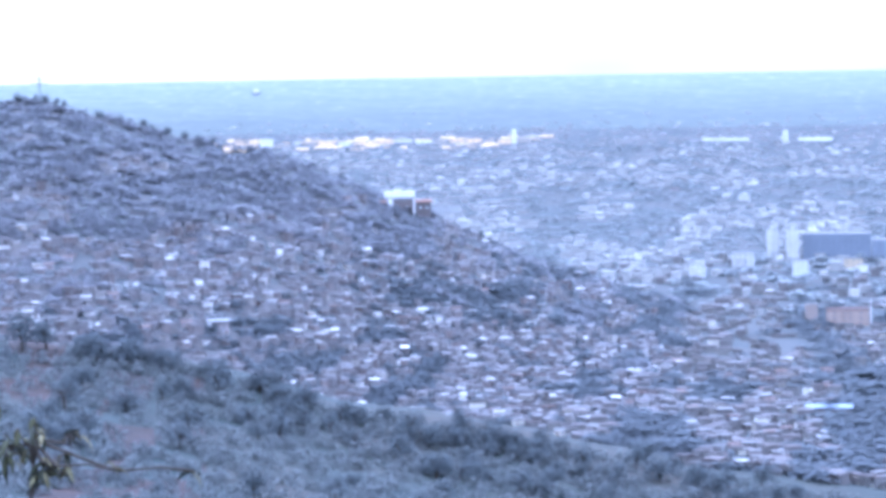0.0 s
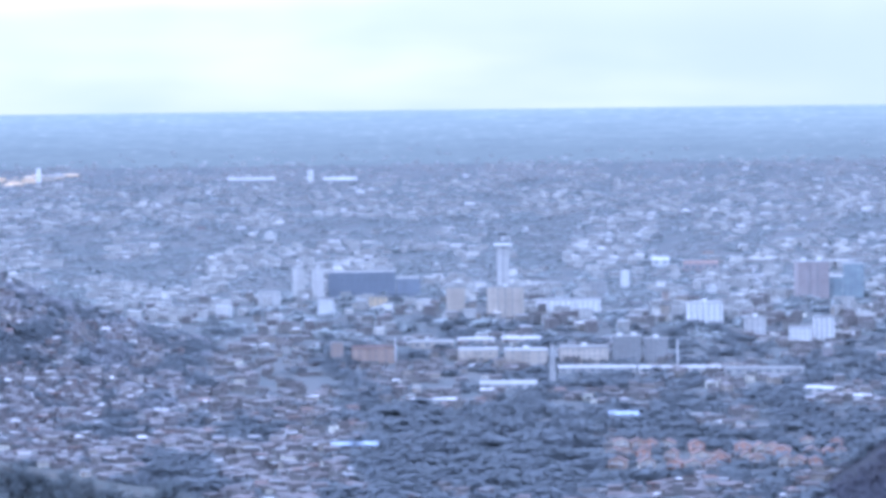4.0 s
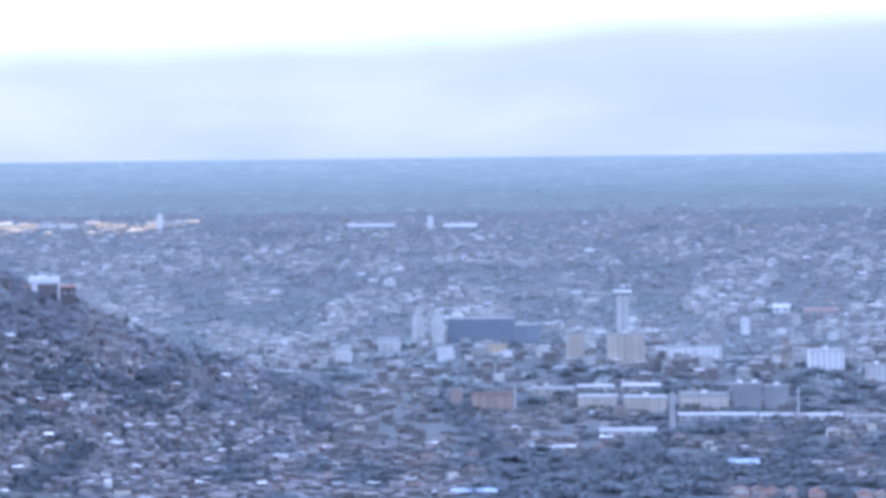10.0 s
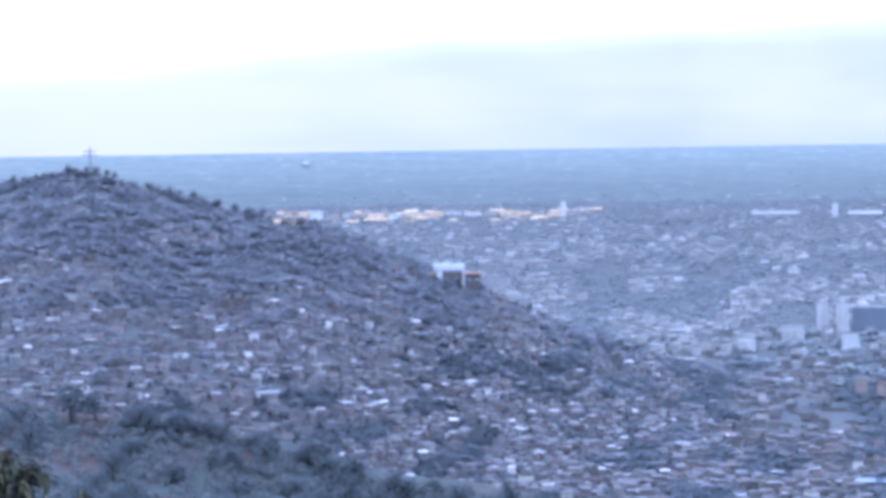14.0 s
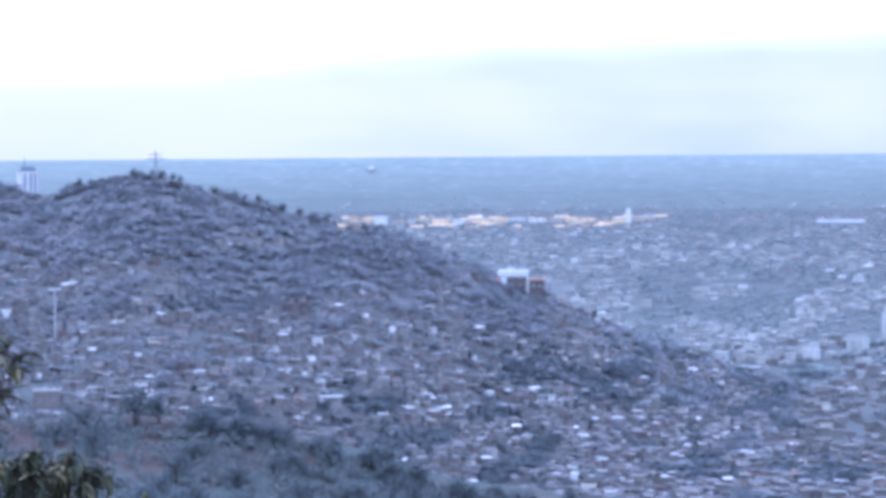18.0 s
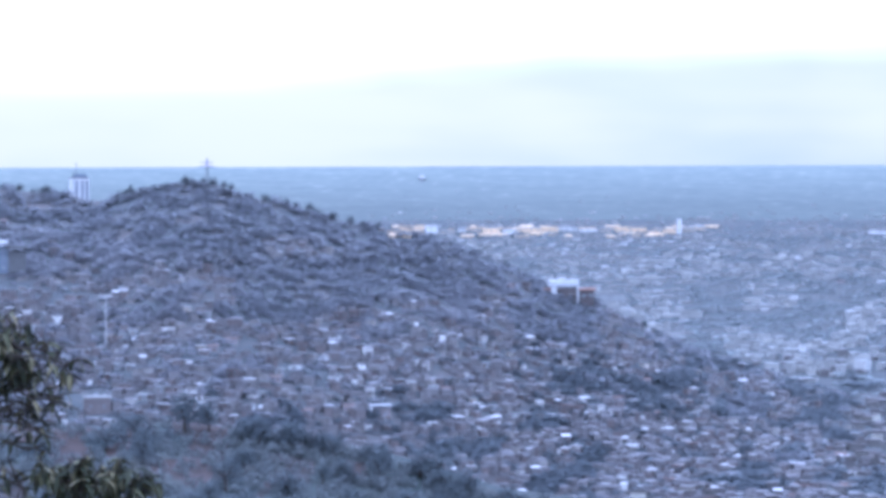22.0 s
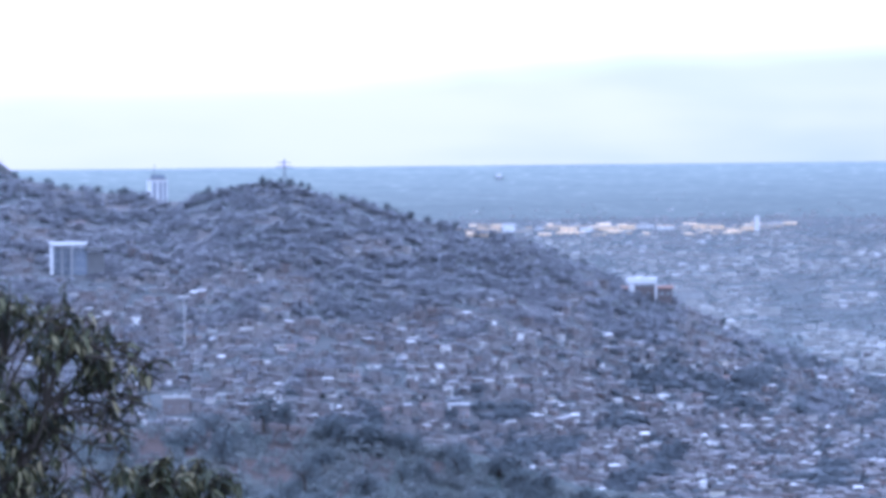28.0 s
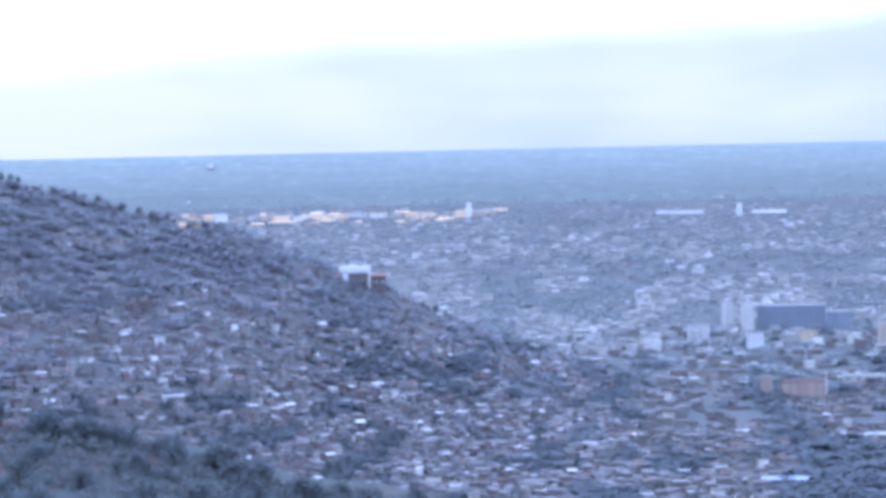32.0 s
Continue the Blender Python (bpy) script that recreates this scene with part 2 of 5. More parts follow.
CREST_A = ([-1700, -1400, -1190, -1157, -1106, -1034, -952, -912, -881, -860, -788, -716, -678, -649, -562, -504, -436, -348, -260, -182, -104, -26, 62, 150, 307, 430, 560],
           [0, 8, 14, 18, 32, 44, 50, 60, 60, 52, 38, 28, 34, 48, 66, 82, 103, 118, 141, 173, 215, 248, 284, 326, 378, 420, 470])
CREST_C = ([-2600, -1900, -1446, -1386, -1342, -1298, -1218, -1178, -1120, -1000], [-260, -190, -100, -74, -56, -50, -24, 4, 60, 140])
CREST_N = ([-2600, -1500, -1000, -904, -780, -713, -521, -366, -181, -35, 159, 353, 600, 1000, 1500, 3000],
           [360, 420, 452, 454, 452, 460, 490, 530, 590, 612, 655, 690, 735, 820, 900, 1000])
CREST_B = ([1000, 1300, 1600, 1656, 1737, 1827, 1979, 2131, 2231, 2332, 2432, 2482, 2632, 2748, 3000, 3600],
           [960, 830, 625, 582, 553, 538, 508, 466, 431, 381, 326, 310, 288, 264, 225, 190])
D_N, D_B, D_C = 1050.0, 1500.0, 2900.0


def smooth(x):
    x = np.clip(x, 0, 1)
    return x * x * (3 - 2 * x)


def far_side(z, over, width):
    return z - (z + 30) * smooth(over / width)


def height(u, d):
    """Ground height at bearing u and level distance d."""
    u, d = np.asarray(u, float), np.asarray(d, float)
    z = plain_height(d)
    # the hill with the settlement
    dc = np.interp(u, [-1700, -900, 0, 560], [2450, 2350, 2330, 2450])
    df = np.interp(u, [-1700, -600, 0, 560], [1450, 1550, 1700, 1900])
    zc = EYE.z - np.interp(u, *CREST_A) * dc / K
    rise = np.clip((d - df) / (dc - df), 0, 1)
    rise = 0.75 * rise + 0.25 * smooth(rise)
    za = np.where(d <= dc, zc * rise, far_side(zc, d - dc, 600))
    za = np.where((u < 620) & (d > df), za, -50)
    # the bare shoulder behind it
    zc = EYE.z - np.interp(u, *CREST_C) * D_C / K
    zs = np.where(d <= D_C, zc * smooth((d - 2150) / (D_C - 2150)), far_side(zc, d - D_C, 700))
    zs = np.where((u < -1000) & (d > 2150), zs, -50)
    # the near wooded ridge
    vn = np.interp(u, *CREST_N)
    zn = EYE.z - (vn + 380 * (D_N - d) / 400) * d / K
    zn = np.where(d <= D_N, zn, far_side(EYE.z - vn * D_N / K, d - D_N, 480))
    zn = np.where(d >= 600, zn, -50)
    # the dark hill at the other end
    vb = np.interp(u, *CREST_B)
    zb = EYE.z - (vb + 400 * (D_B - d) / 650) * d / K
    zb = np.where(d <= D_B, zb, far_side(EYE.z - vb * D_B / K, d - D_B, 500))
    zb = np.where((u > 1000) & (d >= 600), zb, -50)
    z = np.maximum.reduce([z, za, zs, zn, zb])
    z = np.where(d < 600, 94.0, z)
    near = np.interp(d, [0, 6, 15, 60, 300, 650], [198.3, 197.0, 193.2, 170, 112, 40])
    return np.where(d < 650, np.maximum(near, np.where(d < 600, -99, z)), z)


SPAN = 2 * math.pi * K
US = np.concatenate([np.arange(-1800, 3201, 9.0), np.linspace(3200, -1800 + SPAN, 60)[1:-1]])
DS = np.concatenate([[2, 6, 15, 40, 90, 180, 300, 450, 599, 601], np.arange(615, 1060, 12), np.arange(1060, 1520, 14), np.arange(1520, 2500, 13),
                     np.arange(2500, 3600, 28), np.arange(3600, 4900, 40), [4900, 4925, 4940]])
N_FRONT = int(np.sum(US <= 3200))


def relief_grid():
    U, D = np.meshgrid(US, DS, indexing="ij")
    Z = height(np.where(U <= 3200, U, np.where(U < 3200 + (SPAN - 5000) / 2, 3200, -1800)), D)
    P = plain_height(D)
    for i in range(N_FRONT):
        a = (US[i] - U_MID) / K
        for j in np.nonzero((Z[i] > P[i] + 0.5) & (DS > 300))[0]:
            x, y = DS[j] * math.sin(a), DS[j] * math.cos(a)
            r = noise.noise(Vector((x / 90, y / 90, 0.3))) * 5 + noise.noise(Vector((x / 28, y / 28, 3.7))) * 1.6
            Z[i, j] += r * min(1, (Z[i, j] - P[i, j]) / 25) * min(1, DS[j] / 500)
    back = np.abs(U - (U_MID + SPAN / 2)) < SPAN * 0.28
    return np.where(back, 198.0 + np.minimum(D, 1500) * 0.22, Z), P


ZG, PG = relief_grid()


def column(u):
    f = (min(max(u, -1800), 3190) + 1800) / 9.0
    i = int(f)
    return ZG[i] * (1 - f + i) + ZG[i + 1] * (f - i)


def ground_z(u, d):
    return float(np.interp(d, DS, column(u)))


def spot(u, d, dz=0.0):
    w = way(u, 0)
    return Vector((w.x * d, w.y * d, ground_z(u, d) + dz))


def crossing(u, v, lo=620.0):
    """The level distance at which the line of sight with drop v first meets the ground."""
    c = column(u)
    drop = (EYE.z - c) * K / DS
    for j in np.nonzero((drop <= v) & (DS >= lo))[0][:1]:
        if j == 0 or drop[j - 1] <= v:
            return float(DS[j])
        f = (drop[j - 1] - v) / (drop[j - 1] - drop[j])
        return float(DS[j - 1] + f * (DS[j] - DS[j - 1]))
    return 4900.0


def mesh_from(name, verts, faces, mats=(), index=None, flat=True):
    me = bpy.data.meshes.new(name)
    me.from_pydata(verts, [], faces)
    for m in mats:
        me.materials.append(m)
    if index is not None:
        me.polygons.foreach_set("material_index", np.asarray(index, np.int32))
    if not flat:
        me.polygons.foreach_set("use_smooth", np.ones(len(faces), bool))
    me.update()
    return me


def build_ground():
    nu, nd = len(US), len(DS)
    A = ((US - U_MID) / K)[:, None]
    verts = np.stack([np.sin(A) * DS, np.cos(A) * DS, ZG], -1).reshape(-1, 3).tolist()
    verts.append((0, 0, 198.4))
    top = len(verts) - 1
    faces, index = [], []
    for i in range(nu):
        k = (i + 1) % nu
        faces.append((top, k * nd, i * nd))
        index.append(0)
        for j in range(nd - 1):
            faces.append((i * nd + j, k * nd + j, k * nd + j + 1, i * nd + j + 1))
            d, hill = DS[j], ZG[i, j] > PG[i, j] + 1
            bare = d < 1060 and US[i] < -430 and noise.noise(Vector((US[i] / 70, (EYE.z - ZG[i, j]) * K / d / 34, 4.4))) < -0.16
            dark = hill and US[i] > 1000 and d > 700
            drop = (EYE.z - ZG[i, j]) * K / d
            scrub = d < 1300
            ragged = 26 * noise.noise(Vector((US[i] / 60, drop / 30, 8.1)))
            if hill and US[i] < -1000 and d > 2480:
                index.append(6)
                continue
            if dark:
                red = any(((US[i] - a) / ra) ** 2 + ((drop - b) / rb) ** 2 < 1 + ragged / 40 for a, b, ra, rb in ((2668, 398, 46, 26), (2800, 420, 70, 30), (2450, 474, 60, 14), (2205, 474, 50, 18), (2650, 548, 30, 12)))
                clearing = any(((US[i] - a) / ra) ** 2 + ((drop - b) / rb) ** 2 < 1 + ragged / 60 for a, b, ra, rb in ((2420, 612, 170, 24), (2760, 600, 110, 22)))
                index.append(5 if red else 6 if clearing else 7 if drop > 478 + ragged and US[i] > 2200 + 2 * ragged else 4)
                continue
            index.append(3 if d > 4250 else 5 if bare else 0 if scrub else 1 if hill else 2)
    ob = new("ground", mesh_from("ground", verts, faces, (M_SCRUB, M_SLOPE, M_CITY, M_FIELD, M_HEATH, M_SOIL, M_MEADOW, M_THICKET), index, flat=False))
    return tagged(ob, "hills and wide plain of scrub, dry soil and city land", "ground", kind="structure")


ground = build_ground()

# ---- helpers for things and parts ----
def plain_mat(name, colour, rough=0.8, grain=0.6, dirt=0.35, metal=0.0, tint=0.0):
    """Paint, plaster or masonry with rain streaks and grain."""
    m, nodes, links, b = material(name, rough)
    r = nodes.new("ShaderNodeObjectInfo").outputs["Random"]
    c = blend(nodes, links, r, tuple(x * (1 - tint) for x in colour), tuple(min(0.85, x * (1 + tint)) for x in colour))
    s = noise_node(nodes, links, grain, 6.0)
    c = blend(nodes, links, dirt, c, ramp(nodes, links, s, [(0.3, (0.5, 0.48, 0.45)), (0.62, (1, 1, 1))]), "MULTIPLY")
    g = noise_node(nodes, links, grain * 0.15, 3.0)
    c = blend(nodes, links, dirt, c, ramp(nodes, links, g, [(0.35, (0.65, 0.62, 0.6)), (0.6, (1, 1, 1))]), "MULTIPLY")
    links.new(c, b.inputs["Base Color"])
    b.inputs["Metallic"].default_value = metal
    return m


M_PALE = plain_mat("pale_plaster", (0.60, 0.605, 0.57), tint=0.14)
M_WHITEWALL = plain_mat("white_painted_wall", (0.76, 0.77, 0.735), dirt=0.2, tint=0.06)
M_BEIGE = plain_mat("beige_render", (0.57, 0.53, 0.445), tint=0.12)
M_ORANGE = plain_mat("orange_brick_wall", (0.47, 0.385, 0.315), tint=0.12)
M_PINK = plain_mat("pinkish_brick_wall", (0.40, 0.365, 0.35), tint=0.08)
M_YELLOW = plain_mat("ochre_painted_wall", (0.62, 0.53, 0.36))
M_SLATE = plain_mat("dark_slate_cladding", (0.25, 0.285, 0.325), 0.6)
M_CONCRETE = plain_mat("weathered_concrete", (0.40, 0.41, 0.395), tint=0.14)
M_TIN = plain_mat("white_metal_roofing", (0.50, 0.51, 0.505), 0.5, tint=0.22, dirt=0.3, metal=0.15)
M_DULL = plain_mat("dull_fibre_cement_roofing", (0.232, 0.237, 0.226), 0.8, tint=0.3)
M_CLAY = plain_mat("clay_tile_roofing", (0.235, 0.175, 0.148), 0.85, tint=0.25)
M_BLUEROOF = plain_mat("blue_metal_roofing", (0.404, 0.483, 0.586), 0.5)
M_BLOCK = plain_mat("raw_brick_wall", (0.195, 0.174, 0.160), tint=0.25)
M_TERRACOTTA = plain_mat("terracotta_painted_wall", (0.56, 0.36, 0.275))
M_STEEL = plain_mat("grey_painted_steel", (0.242, 0.263, 0.263), 0.5, metal=0.3)
M_DOOR = plain_mat("dark_wooden_door", (0.182, 0.126, 0.091), 0.6)
M_BARK = plain_mat("grey_brown_bark", (0.091, 0.076, 0.057), 0.95, grain=12.0)
M_PANE, _n, _l, _b = material("dark_window_glass", 0.12)
_b.inputs["Base Color"].default_value = (0.20, 0.235, 0.26, 1)
_b.inputs["Specular IOR Level"].default_value = 0.5
M_CURTAIN, _n, _l, _b = material("blue_green_curtain_glass", 0.2)
_l.new(ramp(_n, _l, noise_node(_n, _l, 0.12, 2.0), [(0.35, (0.25, 0.30, 0.315)), (0.65, (0.33, 0.39, 0.395))]), _b.inputs["Base Color"])


def leafy(name, dark, light, small=0.5):
    m, nodes, links, b = material(name, 0.75)
    r = nodes.new("ShaderNodeNewGeometry").outputs["Random Per Island"]
    o = nodes.new("ShaderNodeObjectInfo").outputs["Random"]
    c = blend(nodes, links, r, dark, light)
    c = blend(nodes, links, 0.5, c, ramp(nodes, links, o, [(0.0, (0.6, 0.62, 0.6)), (1.0, (1.0, 1.0, 1.0))]), "MULTIPLY")
    s = noise_node(nodes, links, small, 3.0)
    c = blend(nodes, links, 0.3, c, ramp(nodes, links, s, [(0.35, (0.75, 0.75, 0.75)), (0.6, (1, 1, 1))]), "MULTIPLY")
    g = noise_node(nodes, links, small * 0.05, 3.0)
    c = blend(nodes, links, 0.45, c, ramp(nodes, links, g, [(0.38, (0.72, 0.73, 0.76)), (0.62, (1, 1, 1))]), "MULTIPLY")
    links.new(c, b.inputs["Base Color"])
    let_light_through(m, 0.4)
    return m


# slope leaves lighter than the nearer scrub: haze put into the colour
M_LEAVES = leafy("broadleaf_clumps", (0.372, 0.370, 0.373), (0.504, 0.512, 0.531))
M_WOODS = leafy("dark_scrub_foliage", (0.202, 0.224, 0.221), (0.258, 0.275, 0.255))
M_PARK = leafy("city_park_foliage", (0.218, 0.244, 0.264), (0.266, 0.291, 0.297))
# a darker copy of the scrub foliage, with cloud shade in its colour
M_GROVE = leafy("cloud_shade_grove_foliage", (0.136, 0.143, 0.173), (0.176, 0.174, 0.199))
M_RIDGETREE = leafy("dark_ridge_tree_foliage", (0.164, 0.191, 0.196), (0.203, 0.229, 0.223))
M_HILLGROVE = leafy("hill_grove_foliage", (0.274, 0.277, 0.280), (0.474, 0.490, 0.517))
# sunlight on the far quarter is put into this plaster's colour
M_CREAM = plain_mat("sun_painted_cream_plaster", (0.86, 0.67, 0.43), dirt=0.1)


def mesh_of(name, bm, *mats):
    me = bpy.data.meshes.new(name)
    bm.to_mesh(me)
    bm.free()
    for m in mats:
        me.materials.append(m)
    return me


def part(name, mesh, parent, m=None, label=""):
    """One mesh object under a thing or a part."""
    ob = new(name, mesh)
    ob.parent = parent
    if m is not None:
        ob.matrix_basis = m
    return tagged(ob, label)


def box(bm, w, l, h, x=0.0, y=0.0, z=0.0, bevel=0.0, mat=0):
    """A block with its foot at z, centred on x and y."""
    got = bmesh.ops.create_cube(bm, size=1, matrix=Matrix.Translation((x, y, z + h / 2)) @ Matrix.Diagonal((w, l, h, 1)))
    faces = {f for v in got["verts"] for f in v.link_faces}
    for f in faces:
        f.material_index = mat
    if bevel:
        bmesh.ops.bevel(bm, geom=list({e for v in got["verts"] for e in v.link_edges}), offset=bevel, segments=1, affect="EDGES")


def tube(bm, a, b, r0, r1=None, sides=6):
    a, b = Vector(a), Vector(b)
    r1 = r0 if r1 is None else r1
    q = (b - a).to_track_quat("Z", "Y")
    ring = []
    for p, r in ((a, r0), (b, r1)):
        ring.append([bm.verts.new(p + q @ Vector((r * math.cos(2 * math.pi * i / sides), r * math.sin(2 * math.pi * i / sides), 0))) for i in range(sides)])
    for i in range(sides):
        k = (i + 1) % sides
        bm.faces.new((ring[0][i], ring[0][k], ring[1][k], ring[1][i]))
    bm.faces.new(ring[1])


def base(name, label, category, u, d, turn=0.0, group="", z=None):
    """The Empty at a thing's foot, its front towards the viewer plus a turn in degrees."""
    ob = new(name)
    ob.empty_display_size = 2
    p = spot(u, d)
    ob.matrix_basis = pose(p.x, p.y, p.z if z is None else z, 0, 0, -math.degrees((u - U_MID) / K) + turn)
    return tagged(ob, label, category, group)


def window_mesh(pane=None):
    """A window one metre square with a proud frame, a sill and a glass pane set back in it."""
    bm = bmesh.new()
    for s in (-1, 1):
        box(bm, 0.09, 0.16, 1.0, s * 0.455, 0, -0.5)
    box(bm, 0.82, 0.16, 0.09, 0, 0, 0.41)
    box(bm, 1.1, 0.30, 0.09, 0, -0.04, -0.5)
    box(bm, 0.82, 0.06, 0.82, 0, 0.03, -0.41, mat=1)
    return mesh_of("window", bm, M_CONCRETE, pane or M_PANE)


WINDOW = window_mesh()


def frame_mesh():
    bm = bmesh.new()
    for s in (-1, 1):
        box(bm, 0.09, 0.16, 1.0, s * 0.455, 0, -0.5)
    box(bm, 0.82, 0.16, 0.09, 0, 0, 0.41)
    box(bm, 1.1, 0.30, 0.09, 0, -0.04, -0.5)
    return mesh_of("window_frame", bm, M_WHITEWALL)


def pane_mesh():
    bm = bmesh.new()
    box(bm, 0.82, 0.06, 0.82, 0, 0.03, -0.41)
    return mesh_of("pane", bm, M_PANE)


FRAME, PANE = frame_mesh(), pane_mesh()


def glazed(ob, m):
    """A window whose frame and pane are pieces of their own."""
    w = part("window", FRAME, ob, m)
    part("pane", PANE, w, label="dark glass pane")
    return w


# ---- buildings with storeys ----
def windows_on(ob, w, l, h, floors, cols, side_cols, lift=0.0, size=(1.5, 1.4)):
    storey = h / floors
    for f in range(floors):
        z = lift + (f + 0.5) * storey
        for c in range(cols):
            part("window", WINDOW, ob, Matrix.Translation((w * ((c + 0.5) / cols - 0.5), -l / 2 - 0.05, z)) @ Matrix.Diagonal((size[0], 1, min(size[1], storey * 0.6), 1)))
        for c in range(side_cols):
            for s in (-1, 1):
                if s < 0 or side_cols > 1:
                    part("window", WINDOW, ob, Matrix.Translation((s * (w / 2 + 0.05), l * ((c + 0.5) / side_cols - 0.5), z)) @ pose(0, 0, 0, 0, 0, 90 * s) @ Matrix.Diagonal((size[0], 1, min(size[1], storey * 0.6), 1)))


def building(name, label, u0, u1, v0, v1, wall, roof=None, turn=0.0, depth=None, cols=None, floors=None, ribs=0, tanks=0, side=1, group="", d=None, most=60, category="building"):
    """A block with storeys on the ground at the drop v1, up to the drop v0: walls, parapet roof, windows, roof tanks."""
    um = (u0 + u1) / 2
    d = d or crossing(um, v1, 1100.0)
    w, h = (u1 - u0) / K * d, (v1 - v0) / K * d
    t = abs(math.radians(turn))
    l = depth or w * 0.7
    w = max(4.0, (w - l * math.sin(t)) / max(0.5, math.cos(t))) if turn else w
    ob = base(name, label, category, um, d + l / 2, turn, group, z=EYE.z - v1 * d / K)
    bm = bmesh.new()
    box(bm, w, l, h + 3, 0, 0, -3, 0.12)
    part("wall", mesh_of("wall", bm, wall), ob)
    if ribs:
        bm = bmesh.new()
        box(bm, w / ribs * 0.42, 0.9, h - 0.6, 0, 0, 0, 0.08)
        rib = mesh_of("pilaster", bm, wall)
    for i in range(ribs):
        part("pilaster", rib, ob, pose(w * ((i + 0.5) / ribs - 0.5), -l / 2 - 0.47, 0))
    bm = bmesh.new()
    rim = 0.35
    for s in (-1, 1):
        box(bm, w + 0.5, rim, 0.9, 0, s * (l / 2 + 0.08), h)
        box(bm, rim, l - 0.2, 0.9, s * (w / 2 + 0.08), 0, h)
    box(bm, w - 0.3, l - 0.3, 0.25, 0, 0, h + 0.02)
    part("roof", mesh_of("roof", bm, roof or M_CONCRETE), ob)
    for i in range(tanks):
        bm = bmesh.new()
        box(bm, min(4.5, w / (tanks * 1.6)), 3.5, 2.6, 0, 0, 0, 0.1)
        tank = part("roof_tank", mesh_of("roof_tank", bm, M_WHITEWALL), ob, pose(w * ((i + 0.5) / tanks - 0.5), random.uniform(-0.2, 0.2) * l, h + 0.2), "white rooftop lift housing")
        bm = bmesh.new()
        box(bm, min(5.0, w / (tanks * 1.5)), 4.0, 0.3, 0, 0, 2.604)
        part("cap", mesh_of("cap", bm, M_CONCRETE), tank)
    floors = floors or max(1, round(h / 3.0))
    cols = cols if cols is not None else max(1, round(w / 3.6))
    while floors * (cols + side) > most and cols > 2:
        cols -= 1
    windows_on(ob, w, l, h, floors, cols, side)
    return ob


def hall(name, label, u0, u1, v0, v1, roof, wall=None, depth=14.0, turn=0.0, bays=0, category="hall", group=""):
    """A long low hall with a shallow gabled roof on eaves."""
    um = (u0 + u1) / 2
    d = crossing(um, v1, 1100.0)
    w, h = (u1 - u0) / K * d, max(2.2, (v1 - v0) / K * d * 0.6)
    ob = base(name, label, category, um, d + depth / 2, turn, group, z=EYE.z - v1 * d / K)
    bm = bmesh.new()
    box(bm, w, depth, h + 2.5, 0, 0, -2.5)
    part("wall", mesh_of("wall", bm, wall or M_PALE), ob)
    bm = bmesh.new()
    rise, o, t = max(0.8, depth * 0.10), 0.7, 0.18
    x, y = w / 2 + o, depth / 2 + o
    rows = [[bm.verts.new((sx * x, yy, h + zz)) for yy, zz in ((-y, 0.02), (0, rise), (y, 0.02), (y, t), (0, rise + t), (-y, t))] for sx in (-1, 1)]
    for i in range(6):
        k = (i + 1) % 6
        bm.faces.new((rows[0][i], rows[0][k], rows[1][k], rows[1][i]))
    bm.faces.new(rows[0])
    bm.faces.new(rows[1][::-1])
    bmesh.ops.recalc_face_normals(bm, faces=bm.faces)
    part("roof", mesh_of("roof", bm, roof), ob)
    bays = bays or max(2, min(12, int(w / 7)))
    for i in range(bays):
        part("window", WINDOW, ob, Matrix.Translation((w * ((i + 0.5) / bays - 0.5), -depth / 2 - 0.05, h * 0.55)) @ Matrix.Diagonal((w / bays * 0.5, 1, h * 0.4, 1)))
    return ob


# ---- the city on the plain: towers ----
tall = building("apartment_tower", "slender tall pale apartment tower above the city trees", 936, 958, 246, 366, M_PALE, ribs=2, cols=3, floors=19, most=80)
bm = bmesh.new()
box(bm, 17.0, 14.0, 1.6, 0, 0, 0, 0.2)
part("cap", mesh_of("cap", bm, M_WHITEWALL), tall, pose(0, 0, (366 - 246) / K * crossing(947, 366, 1100.0) + 1.2), "wide white roof slab")
building("apartment_block", "ribbed beige apartment block in front of a tall tower", 918, 983, 317, 372, M_BEIGE, ribs=6, cols=6, floors=9, tanks=1, depth=16)
building("apartment_block", "squat beige apartment block beside a tall tower", 846, 879, 317, 360, M_BEIGE, ribs=4, cols=4, floors=8)
building("office_tower", "pinkish brick tower with a stepped top", 1459, 1521, 276, 342, M_PINK, ribs=3, cols=5, floors=11, tanks=2, turn=10)
building("office_wing", "blue-green glazed wing under a white roof slab", 1512, 1544, 303, 340, M_CURTAIN, roof=M_WHITEWALL, cols=3)
building("glass_office", "blue-green glass office block", 1545, 1581, 280, 340, M_CURTAIN, roof=M_TIN, cols=4, floors=9)
G = "tower estate"
building("apartment_tower", "white apartment tower with dark recessed bays", 1834, 1854, 291, 338, M_PALE, ribs=2, cols=2, tanks=1, group=G)
building("apartment_tower", "white ribbed apartment tower of an estate", 1856, 1880, 279, 342, M_PALE, ribs=2, cols=2, tanks=1, group=G)
building("apartment_tower", "white ribbed apartment tower of an estate", 1889, 1908, 272, 352, M_PALE, ribs=2, cols=2, tanks=1, group=G)
building("apartment_tower", "white ribbed apartment tower of an estate", 1910, 1928, 277, 353, M_PALE, ribs=2, cols=2, tanks=1, group=G)
building("apartment_tower", "white ribbed apartment tower of an estate", 1932, 1952, 280, 350, M_PALE, ribs=2, cols=2, tanks=1, group=G)
